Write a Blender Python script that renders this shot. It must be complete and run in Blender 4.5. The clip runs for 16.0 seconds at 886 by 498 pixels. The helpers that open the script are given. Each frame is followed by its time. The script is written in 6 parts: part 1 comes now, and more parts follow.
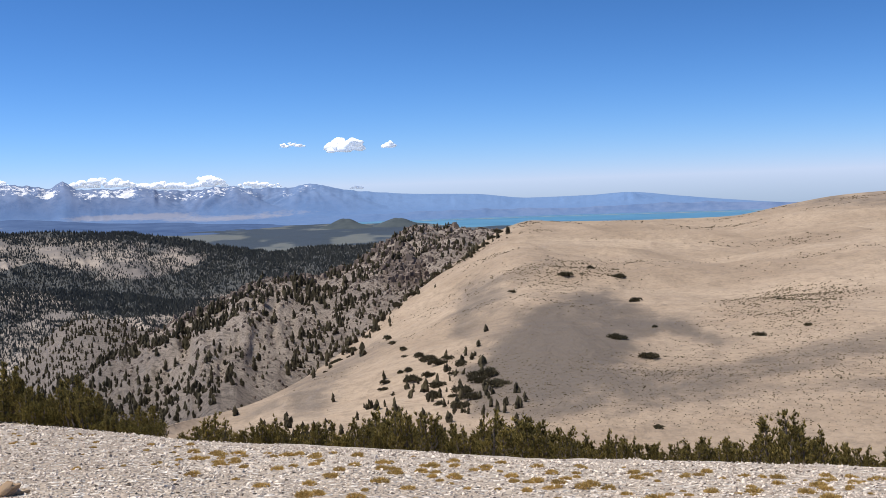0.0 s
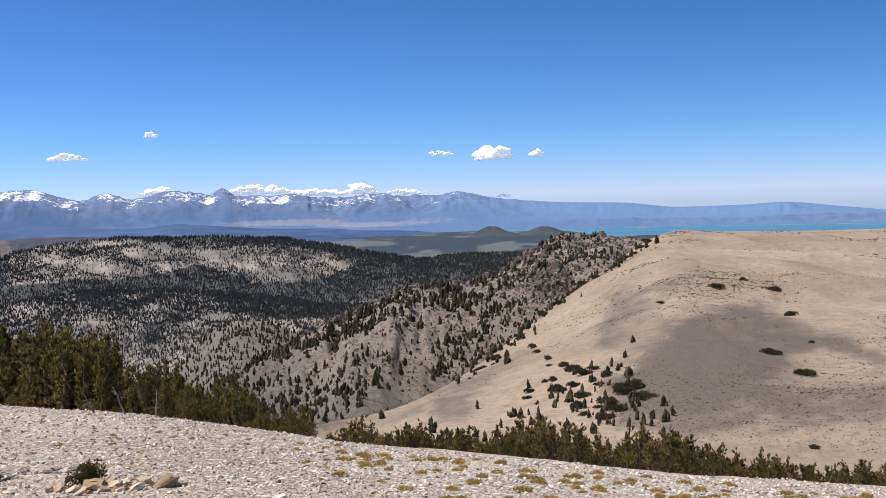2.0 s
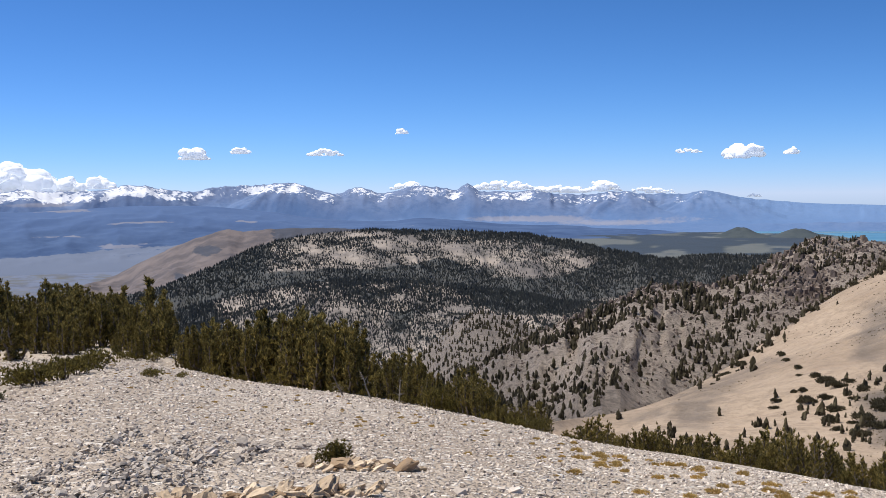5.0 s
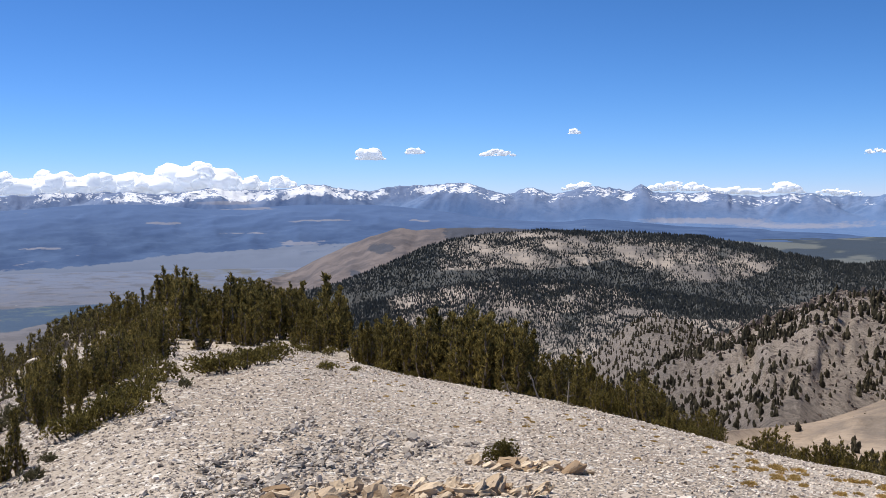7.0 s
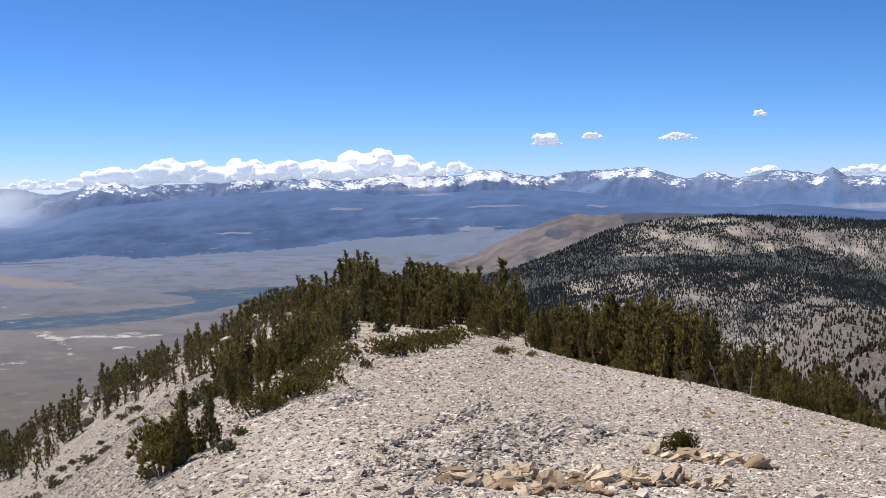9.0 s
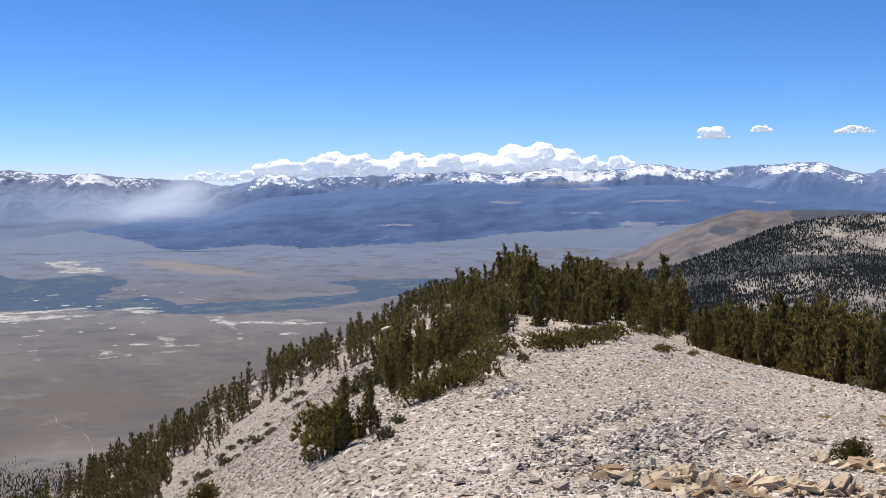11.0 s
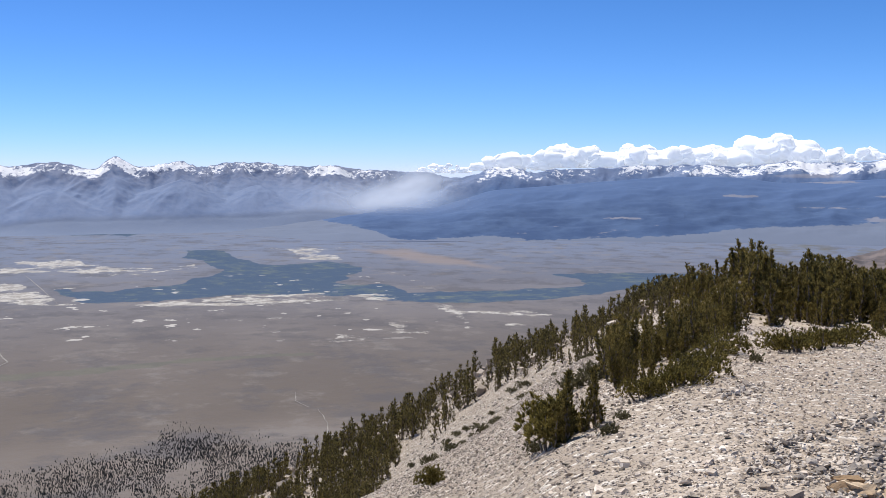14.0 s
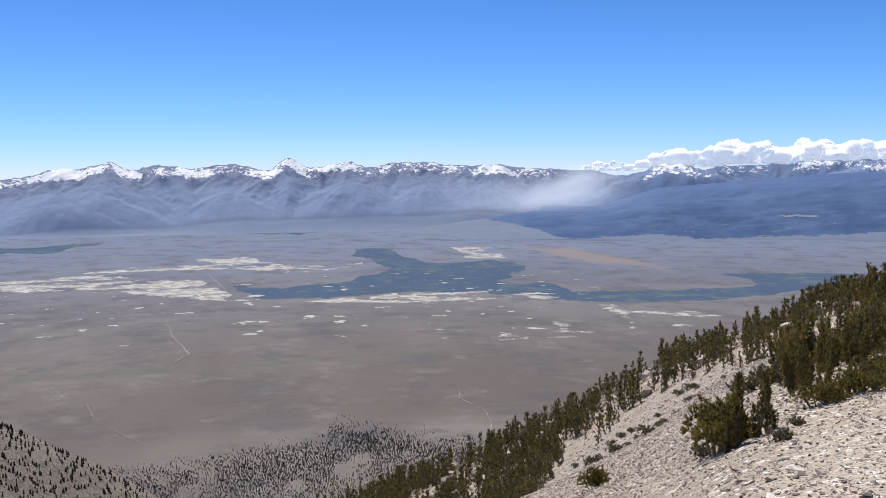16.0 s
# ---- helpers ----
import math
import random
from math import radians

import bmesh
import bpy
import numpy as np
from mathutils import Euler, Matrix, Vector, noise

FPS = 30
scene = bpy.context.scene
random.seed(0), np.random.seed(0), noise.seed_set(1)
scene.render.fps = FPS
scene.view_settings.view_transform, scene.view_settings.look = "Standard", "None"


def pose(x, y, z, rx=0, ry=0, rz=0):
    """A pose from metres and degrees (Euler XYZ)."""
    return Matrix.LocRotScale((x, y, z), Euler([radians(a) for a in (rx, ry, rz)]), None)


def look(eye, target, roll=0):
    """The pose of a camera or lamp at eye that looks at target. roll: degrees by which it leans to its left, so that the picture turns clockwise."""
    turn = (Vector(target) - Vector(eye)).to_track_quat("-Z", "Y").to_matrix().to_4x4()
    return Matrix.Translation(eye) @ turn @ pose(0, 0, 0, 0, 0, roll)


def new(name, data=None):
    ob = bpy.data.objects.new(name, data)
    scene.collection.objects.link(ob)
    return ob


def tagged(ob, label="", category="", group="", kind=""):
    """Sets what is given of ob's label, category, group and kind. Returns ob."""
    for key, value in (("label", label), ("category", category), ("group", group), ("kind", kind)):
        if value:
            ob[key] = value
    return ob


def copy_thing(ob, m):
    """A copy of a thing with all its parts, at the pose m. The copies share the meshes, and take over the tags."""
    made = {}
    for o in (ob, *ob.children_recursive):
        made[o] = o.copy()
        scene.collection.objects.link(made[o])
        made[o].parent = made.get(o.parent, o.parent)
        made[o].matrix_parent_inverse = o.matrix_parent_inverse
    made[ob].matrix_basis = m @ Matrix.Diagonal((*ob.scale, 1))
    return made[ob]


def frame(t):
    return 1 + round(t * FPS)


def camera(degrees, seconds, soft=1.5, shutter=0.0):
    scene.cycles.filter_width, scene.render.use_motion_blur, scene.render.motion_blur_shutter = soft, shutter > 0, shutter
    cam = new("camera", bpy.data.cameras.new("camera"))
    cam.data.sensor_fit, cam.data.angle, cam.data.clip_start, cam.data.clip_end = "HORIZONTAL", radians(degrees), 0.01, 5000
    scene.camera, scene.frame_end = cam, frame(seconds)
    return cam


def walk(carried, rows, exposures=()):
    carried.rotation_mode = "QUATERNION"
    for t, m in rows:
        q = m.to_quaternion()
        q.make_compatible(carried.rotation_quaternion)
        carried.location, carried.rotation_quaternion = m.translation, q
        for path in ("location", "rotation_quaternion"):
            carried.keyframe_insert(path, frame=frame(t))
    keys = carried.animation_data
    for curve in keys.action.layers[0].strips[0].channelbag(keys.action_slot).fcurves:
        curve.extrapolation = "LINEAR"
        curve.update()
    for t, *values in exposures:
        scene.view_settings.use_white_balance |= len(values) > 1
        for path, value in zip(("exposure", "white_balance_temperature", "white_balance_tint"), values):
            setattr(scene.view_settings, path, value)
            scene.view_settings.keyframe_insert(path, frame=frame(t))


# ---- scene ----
# ---------------------------------------------------------------- camera
cam = camera(47.0, 16.0, soft=0.7)
EYE = 1.7
# seconds, turn to the left, tilt, roll in degrees
PATH = [
    (0.0, -0.50, -3.73, -2.03), (0.5, 1.58, -3.48, -1.99), (1.0, 3.56, -3.31, -1.92), (1.5, 5.59, -3.15, -1.78),
    (2.0, 7.70, -3.02, -1.69), (2.5, 9.85, -2.89, -1.59), (3.0, 12.05, -2.84, -1.53), (3.5, 14.32, -2.81, -1.42),
    (4.0, 16.62, -2.92, -1.14), (6.5, 28.34, -2.72, -0.38), (7.0, 30.81, -2.81, -0.30), (7.5, 33.29, -2.96, -0.34),
    (8.0, 35.77, -3.17, -0.37), (8.5, 38.23, -3.36, -0.47), (9.0, 40.72, -3.55, -0.61), (11.5, 51.88, -4.00, -0.20),
    (12.0, 54.11, -4.19, -0.29), (12.5, 56.14, -4.23, -0.20), (13.0, 58.22, -4.26, -0.03), (13.5, 60.26, -4.18, -0.05),
    (14.0, 62.40, -4.25, -0.03), (14.5, 64.59, -4.28, -0.23), (15.0, 66.94, -4.32, -0.40), (15.5, 69.27, -4.37, -0.50),
    (16.0, 71.61, -4.28, -0.61)]
walk(cam, [(t, pose(0, 0, EYE, 0, 0, yaw) @ pose(0, 0, 0, 90 + tilt) @ pose(0, 0, 0, 0, 0, roll)) for t, yaw, tilt, roll in PATH],
     exposures=[(0.0, 0.32), (16.0, 0.32)])

# ---------------------------------------------------------------- world and sun
SUN_TURN, SUN_HEIGHT = 100.0, 62.0   # degrees to the left of +y, degrees above the horizon
world = bpy.data.worlds.new("sky")
scene.world = world
world.use_nodes = True
wn = world.node_tree.nodes
sky = wn.new("ShaderNodeTexSky")
sky.sky_type = "NISHITA"
sky.sun_disc = False
sky.sun_elevation = radians(SUN_HEIGHT)
sky.sun_rotation = radians(-SUN_TURN)
sky.altitude = 3000
sky.air_density, sky.dust_density, sky.ozone_density = 1.0, 0.0, 2.6
wn["Background"].inputs["Strength"].default_value = 0.074
# the thin dry air of a high summit: deeper blue overhead, paler towards the horizon
deep = wn.new("ShaderNodeMix")
deep.data_type, deep.blend_type = "RGBA", "MULTIPLY"
deep.inputs[0].default_value = 0.13
tint = wn.new("ShaderNodeMix")
tint.data_type, tint.blend_type = "RGBA", "MULTIPLY"
tint.inputs[0].default_value = 1.0
tint.inputs[7].default_value = (0.46, 0.60, 0.84, 1)
for socket in (deep.inputs[6], deep.inputs[7]):
    world.node_tree.links.new(sky.outputs["Color"], socket)
world.node_tree.links.new(deep.outputs[2], tint.inputs[6])
split, merge = wn.new("ShaderNodeSeparateColor"), wn.new("ShaderNodeCombineColor")
world.node_tree.links.new(tint.outputs[2], split.inputs[0])


def sky_math(op, a, b, c=None):
    n = wn.new("ShaderNodeMath")
    n.operation = op
    for i, v in enumerate((a, b, c)):
        if isinstance(v, bpy.types.NodeSocket):
            world.node_tree.links.new(v, n.inputs[i])
        elif v is not None:
            n.inputs[i].default_value = v
    return n.outputs[0]


red = sky_math("MULTIPLY", sky_math("POWER", split.outputs[0], 1.2), 0.77)
blue = sky_math("MULTIPLY_ADD", split.outputs[1], 0.5, sky_math("MULTIPLY", split.outputs[2], 0.72))
# paler in the middle of the view, deeper towards the sun's side and away from it
direction = wn.new("ShaderNodeTexCoord").outputs["Generated"]


def toward(bearing):
    """How far a sky direction points towards a bearing, 0 to 1."""
    n = wn.new("ShaderNodeVectorMath")
    n.operation = "DOT_PRODUCT"
    world.node_tree.links.new(direction, n.inputs[0])
    n.inputs[1].default_value = (-math.sin(radians(bearing)), math.cos(radians(bearing)), 0)
    return sky_math("MAXIMUM", n.outputs["Value"], 0.0)


# the glare towards the horizon is held back, all colours alike
ease = sky_math("DIVIDE", 1.16, sky_math("MULTIPLY_ADD", split.outputs[1], 0.03, 1.0))
depth = sky_math("SUBTRACT", sky_math("SUBTRACT", 1.09, sky_math("MULTIPLY", toward(-60), 0.24)), sky_math("MULTIPLY", toward(100), 0.13))
for value, socket in ((red, merge.inputs[0]), (sky_math("MULTIPLY", split.outputs[1], 0.96), merge.inputs[1]), (blue, merge.inputs[2])):
    world.node_tree.links.new(sky_math("MULTIPLY", sky_math("MULTIPLY", value, ease), depth), socket)
world.node_tree.links.new(merge.outputs[0], wn["Background"].inputs["Color"])
sun = new("sun", bpy.data.lights.new("sun", "SUN"))
sun.data.energy, sun.data.angle, sun.data.color = 4.2, radians(0.5), (1.0, 0.94, 0.86)
a, e = radians(SUN_TURN), radians(SUN_HEIGHT)
sun.matrix_world = look((-math.sin(a) * math.cos(e) * 50, math.cos(a) * math.cos(e) * 50, math.sin(e) * 50), (0, 0, 0))

# ---------------------------------------------------------------- numbers: noise, curves, bearings


def hash2(ix, iy, seed):
    h = (ix.astype(np.int64) * 374761393 + iy.astype(np.int64) * 668265263 + seed * 974711) & 0xFFFFFFFF
    h = ((h ^ (h >> 13)) * 1274126177) & 0xFFFFFFFF
    return ((h ^ (h >> 16)) & 0xFFFF) / 65535.0


def vnoise(x, y, seed=0):
    """Smooth value noise from -1 to 1."""
    x, y = np.asarray(x, float), np.asarray(y, float)
    ix, iy = np.floor(x), np.floor(y)
    fx, fy = x - ix, y - iy
    fx, fy = fx * fx * fx * (fx * (fx * 6 - 15) + 10), fy * fy * fy * (fy * (fy * 6 - 15) + 10)
    a00, a10 = hash2(ix, iy, seed), hash2(ix + 1, iy, seed)
    a01, a11 = hash2(ix, iy + 1, seed), hash2(ix + 1, iy + 1, seed)
    return 2 * ((a00 * (1 - fx) + a10 * fx) * (1 - fy) + (a01 * (1 - fx) + a11 * fx) * fy) - 1


def fbm(x, y, octaves=4, seed=0, ridged=False):
    total, amp = 0.0, 1.0
    for k in range(octaves):
        n = vnoise(x * 2 ** k + 17.3 * k, y * 2 ** k - 9.1 * k, seed + k)
        total = total + amp * ((1 - 2 * np.abs(n)) if ridged else n)
        amp *= 0.5
    return total / 2


def curve(pairs, wrap=False):
    """A smooth curve through (place, value) pairs, flat beyond its ends."""
    p = sorted(pairs)
    xs, ys = np.array([q[0] for q in p], float), np.array([q[1] for q in p], float)
    d = np.diff(ys) / np.diff(xs)
    m = np.concatenate([[0.0], np.where(d[1:] * d[:-1] > 0, 2 * d[1:] * d[:-1] / (d[1:] + d[:-1] + 1e-12 * np.sign(d[1:] + d[:-1] + 1e-30)), 0.0), [0.0]])

    def f(x):
        x = np.clip(np.asarray(x, float), xs[0], xs[-1])
        i = np.clip(np.searchsorted(xs, x) - 1, 0, len(xs) - 2)
        h = xs[i + 1] - xs[i]
        t = (x - xs[i]) / h
        return ((1 + 2 * t) * (1 - t) ** 2 * ys[i] + t * (1 - t) ** 2 * h * m[i] + t * t * (3 - 2 * t) * ys[i + 1] + t * t * (t - 1) * h * m[i + 1])
    return f


def smooth(a, b, x):
    t = np.clip((np.asarray(x, float) - a) / (b - a), 0, 1)
    return t * t * (3 - 2 * t)


def tand(deg):
    return np.tan(np.radians(deg))


def flat(az, r):
    """x and y at a bearing, in degrees to the left of +y, and a distance."""
    az = np.radians(az)
    return -np.sin(az) * r, np.cos(az) * r


def inside(corners, az, el, soft=0.12, squash=3.0):
    """How far a bearing and elevation lies inside an outline: 0 outside to 1 inside, over a soft rim."""
    p = np.array(corners, float) / (squash, 1.0)
    x, y = np.asarray(az, float) / squash, np.asarray(el, float)
    far_, odd = np.full(np.broadcast(x, y).shape, 1e9), np.zeros(np.broadcast(x, y).shape, bool)
    for (x0, y0), (x1, y1) in zip(p, np.roll(p, -1, 0)):
        dx, dy = x1 - x0, y1 - y0
        t = np.clip(((x - x0) * dx + (y - y0) * dy) / (dx * dx + dy * dy + 1e-12), 0, 1)
        far_ = np.minimum(far_, np.hypot(x - x0 - t * dx, y - y0 - t * dy))
        odd ^= ((y0 > y) != (y1 > y)) & (x < dx * (y - y0) / (dy if abs(dy) > 1e-9 else 1e-9) + x0)
    return smooth(-soft, soft, np.where(odd, far_, -far_))


# ---------------------------------------------------------------- materials


class Nodes:
    def __init__(self, name):
        self.mat = bpy.data.materials.new(name)
        self.mat.use_nodes = True
        self.t = self.mat.node_tree
        self.bsdf = self.t.nodes["Principled BSDF"]

    def node(self, kind, **inputs):
        n = self.t.nodes.new(kind)
        for key, value in inputs.items():
            self.put(n, key.replace("_", " "), value)
        return n

    def put(self, n, key, value):
        socket = n.inputs[int(key[1:])] if key[0] == "i" and key[1:].isdigit() else n.inputs[key]
        if isinstance(value, bpy.types.NodeSocket):
            self.t.links.new(value, socket)
        else:
            socket.default_value = value

    def place(self):
        return self.node("ShaderNodeNewGeometry").outputs["Position"]

    def noise(self, scale, detail=4.0, rough=0.6, where=None, stretch=None):
        where = where or self.place()
        if stretch:
            m = self.node("ShaderNodeMapping", Vector=where)
            m.inputs["Scale"].default_value = stretch
            where = m.outputs[0]
        return self.node("ShaderNodeTexNoise", Vector=where, Scale=scale, Detail=detail, Roughness=rough).outputs["Fac"]

    def steps(self, fac, low, high):
        n = self.node("ShaderNodeMapRange", Value=fac)
        n.interpolation_type = "SMOOTHSTEP"
        n.inputs["From Min"].default_value, n.inputs["From Max"].default_value = low, high
        return n.outputs[0]

    def math(self, op, a, b=0.0, c=0.0):
        n = self.node("ShaderNodeMath")
        n.operation = op
        for i, v in enumerate((a, b, c)):
            self.put(n, "i%d" % i, v)
        return n.outputs[0]

    def mix(self, fac, a, b):
        n = self.node("ShaderNodeMix")
        n.data_type = "RGBA"
        for key, v in ((0, fac), (6, a), (7, b)):
            if isinstance(v, tuple) and len(v) == 3:
                v = (*v, 1)
            self.put(n, "i%d" % key, v)
        return n.outputs[2]

    def attr(self, name):
        n = self.node("ShaderNodeAttribute")
        n.attribute_name = name
        return n.outputs["Fac"]

    def done(self, colour, rough=0.9, bump=None, strength=0.5, distance=0.02, spec=0.2):
        if isinstance(colour, tuple):
            colour = (*colour, 1)
        self.put(self.bsdf, "Base Color", colour)
        self.put(self.bsdf, "Roughness", rough)
        self.put(self.bsdf, "Specular IOR Level", spec)
        if bump is not None:
            b = self.node("ShaderNodeBump", Height=bump, Strength=strength, Distance=distance)
            self.t.links.new(b.outputs[0], self.bsdf.inputs["Normal"])
        return self.mat


def gravel_material():
    n = Nodes("scree_gravel")
    v = n.node("ShaderNodeTexVoronoi", Vector=n.place(), Scale=11.0)
    v2 = n.node("ShaderNodeTexVoronoi", Vector=n.place(), Scale=27.0)
    hue = n.node("ShaderNodeSeparateColor", Color=v.outputs["Color"])
    broad = n.noise(0.12, 5)
    fine = n.noise(3.0, 6, 0.7)
    c = n.mix(n.steps(broad, 0.38, 0.62), (0.45, 0.37, 0.29), (0.61, 0.52, 0.425))
    # tanner, darker ground tone over the left-hand slope
    c = n.mix(n.math("MULTIPLY", n.attr("sand"), 0.85), c, n.mix(n.steps(n.noise(0.35, 5, 0.65), 0.4, 0.62), (0.25, 0.208, 0.162), (0.36, 0.305, 0.24)))
    c = n.mix(n.math("MULTIPLY", hue.outputs[0], 0.55), c, (0.33, 0.275, 0.225))
    c = n.mix(n.steps(hue.outputs[1], 0.8, 0.95), c, (0.74, 0.68, 0.60))
    c = n.mix(n.math("MULTIPLY", n.steps(fine, 0.55, 0.75), 0.45), c, (0.33, 0.27, 0.20))
    h = n.math("ADD", n.math("MULTIPLY", v.outputs["Distance"], -1.2), n.math("MULTIPLY", v2.outputs["Distance"], -0.5))
    return n.done(c, 0.95, h, 1.0, 0.06)


def stone_material(name, dark, light):
    n = Nodes(name)
    tint = n.node("ShaderNodeObjectInfo").outputs["Random"]
    isle = n.node("ShaderNodeNewGeometry").outputs["Random Per Island"]
    f = n.math("FRACT", n.math("ADD", tint, isle))
    c = n.mix(f, dark, light)
    c = n.mix(n.math("MULTIPLY", n.steps(n.noise(6.0, 6, 0.7), 0.5, 0.7), 0.5), c, (0.24, 0.20, 0.17))
    return n.done(c, 0.9, n.noise(25.0, 5, 0.7), 0.6, 0.02)


def hill_material():
    """Tan volcanic sand with darker grey bands, and speckled low scrub."""
    n = Nodes("tan_sand_hill")
    broad = n.noise(0.012, 5, 0.6)
    mid = n.noise(0.08, 5, 0.65)
    c = n.mix(n.steps(broad, 0.35, 0.65), (0.335, 0.255, 0.182), (0.46, 0.358, 0.26))
    c = n.mix(n.math("MULTIPLY", n.steps(mid, 0.5, 0.7), 0.3), c, (0.36, 0.26, 0.18))
    g = n.math("ADD", n.attr("grey"), n.math("MULTIPLY", n.math("SUBTRACT", n.noise(0.05, 9, 0.80), 0.5), 1.5))
    c = n.mix(n.math("MULTIPLY", n.steps(g, -0.05, 0.98), 0.90), c, (0.122, 0.104, 0.090))
    c = n.mix(n.math("MULTIPLY", n.steps(n.noise(0.22, 6, 0.75), 0.46, 0.66), 0.30), c, (0.15, 0.115, 0.085))
    c = n.mix(n.math("MULTIPLY", n.steps(n.noise(0.7, 5, 0.7), 0.47, 0.62), 0.30), c, (0.17, 0.135, 0.10))
    return n.done(c, 0.95, n.noise(0.25, 6, 0.7), 0.7, 1.6)


def flank_material():
    n = Nodes("pale_scree_flank")
    c = n.mix(n.steps(n.noise(0.02, 5), 0.35, 0.65), (0.355, 0.298, 0.250), (0.49, 0.412, 0.340))
    rock = n.steps(n.math("ADD", n.attr("rock"), n.math("MULTIPLY", n.noise(0.12, 6, 0.7), 0.8)), 0.75, 1.05)
    c = n.mix(n.math("MULTIPLY", rock, 0.85), c, (0.13, 0.095, 0.08))
    c = n.mix(n.math("MULTIPLY", n.steps(n.noise(0.35, 5, 0.7), 0.49, 0.62), 0.5), c, (0.12, 0.10, 0.082))
    c = n.mix(n.math("MULTIPLY", n.steps(n.attr("grey"), 0.2, 0.8), 0.55), c, (0.20, 0.178, 0.162))
    c = n.mix(n.math("MULTIPLY", n.steps(n.noise(0.9, 5, 0.75), 0.46, 0.60), 0.45), c, (0.115, 0.096, 0.08))
    return n.done(c, 0.95, n.noise(0.5, 7, 0.78), 1.0, 2.6)


def brown_material():
    """Bare scrub hillside, paler on its spurs, with dark thickets in the gullies."""
    n = Nodes("brown_scrub_hill")
    # mauve and blue-grey tones: distance haze put into the scrub colours
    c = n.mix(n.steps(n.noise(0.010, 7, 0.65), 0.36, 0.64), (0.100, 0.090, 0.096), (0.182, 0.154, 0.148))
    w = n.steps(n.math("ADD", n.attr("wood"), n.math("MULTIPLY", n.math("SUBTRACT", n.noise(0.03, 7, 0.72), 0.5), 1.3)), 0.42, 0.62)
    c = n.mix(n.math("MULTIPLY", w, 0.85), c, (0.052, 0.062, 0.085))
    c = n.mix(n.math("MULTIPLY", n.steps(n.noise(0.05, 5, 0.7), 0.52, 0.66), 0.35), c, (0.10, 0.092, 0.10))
    return n.done(c, 0.95, n.noise(0.03, 6, 0.7), 0.5, 4.0)


def woods_ground_material():
    n = Nodes("forest_slope_ground")
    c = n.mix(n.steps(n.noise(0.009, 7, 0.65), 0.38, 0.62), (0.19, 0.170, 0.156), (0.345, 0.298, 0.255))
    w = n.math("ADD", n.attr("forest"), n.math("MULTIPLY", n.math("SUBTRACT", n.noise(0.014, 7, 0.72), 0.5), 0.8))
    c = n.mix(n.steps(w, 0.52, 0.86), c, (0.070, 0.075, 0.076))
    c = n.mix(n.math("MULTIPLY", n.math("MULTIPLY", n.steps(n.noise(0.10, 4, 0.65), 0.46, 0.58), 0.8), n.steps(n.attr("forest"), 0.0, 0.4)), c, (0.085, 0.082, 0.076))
    return n.done(c, 0.95, n.noise(0.06, 6, 0.7), 0.5, 3.0)


def plain_material():
    """Sagebrush plain with pale alkali flats, washes and dark wet meadows; distance haze is painted in."""
    n = Nodes("sagebrush_plain")
    c = n.mix(n.steps(n.noise(0.0018, 6, 0.6), 0.35, 0.65), (0.122, 0.104, 0.092), (0.168, 0.146, 0.131))
    # bluer far off: haze mixed into the base colour
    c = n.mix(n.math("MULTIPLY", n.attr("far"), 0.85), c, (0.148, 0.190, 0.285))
    c = n.mix(n.math("MULTIPLY", n.steps(n.noise(0.015, 9, 0.72), 0.51, 0.64), 0.42), c, (0.215, 0.198, 0.186))
    c = n.mix(n.math("MULTIPLY", n.steps(n.noise(0.009, 9, 0.72), 0.48, 0.62), 0.55), c, (0.086, 0.084, 0.094))
    c = n.mix(n.math("MULTIPLY", n.attr("pink"), 0.65), c, (0.25, 0.205, 0.185))
    grain = n.math("SUBTRACT", n.noise(0.030, 8, 0.72), 0.5)
    c = n.mix(n.math("MULTIPLY", n.steps(n.math("ADD", n.attr("creek"), n.math("MULTIPLY", grain, 1.4)), 0.4, 0.8), 0.7), c, n.mix(n.noise(0.05, 5, 0.7), (0.082, 0.088, 0.080), (0.165, 0.160, 0.125)))
    wet = n.steps(n.math("ADD", n.attr("wet"), n.math("MULTIPLY", grain, 0.9)), 0.40, 0.58)
    c = n.mix(n.math("MULTIPLY", wet, 0.92), c, n.mix(n.steps(n.noise(0.02, 6, 0.7), 0.48, 0.72), (0.046, 0.082, 0.142), (0.118, 0.150, 0.142)))
    salt = n.steps(n.math("ADD", n.attr("salt"), n.math("MULTIPLY", n.math("SUBTRACT", n.noise(0.026, 8, 0.74), 0.5), 3.0)), 0.60, 0.92)
    c = n.mix(n.math("MULTIPLY", salt, 0.80), c, n.mix(n.steps(n.noise(0.05, 5, 0.7), 0.42, 0.6), (0.32, 0.30, 0.27), (0.56, 0.54, 0.50)))
    pans = n.math("MULTIPLY", n.steps(n.noise(0.028, 3, 0.5), 0.675, 0.70), n.attr("pans"))
    c = n.mix(n.math("MULTIPLY", pans, 0.8), c, (0.52, 0.50, 0.47))
    # olive flats and far woods, their tones blued for haze as well
    c = n.mix(n.math("MULTIPLY", n.attr("olive"), 0.9), c, n.mix(n.attr("wood"), n.mix(n.noise(0.012, 6, 0.7), (0.085, 0.105, 0.108), (0.165, 0.168, 0.150)), (0.036, 0.052, 0.070)))
    return n.done(c, 0.97, n.noise(0.05, 5, 0.7), 0.4, 3.0)


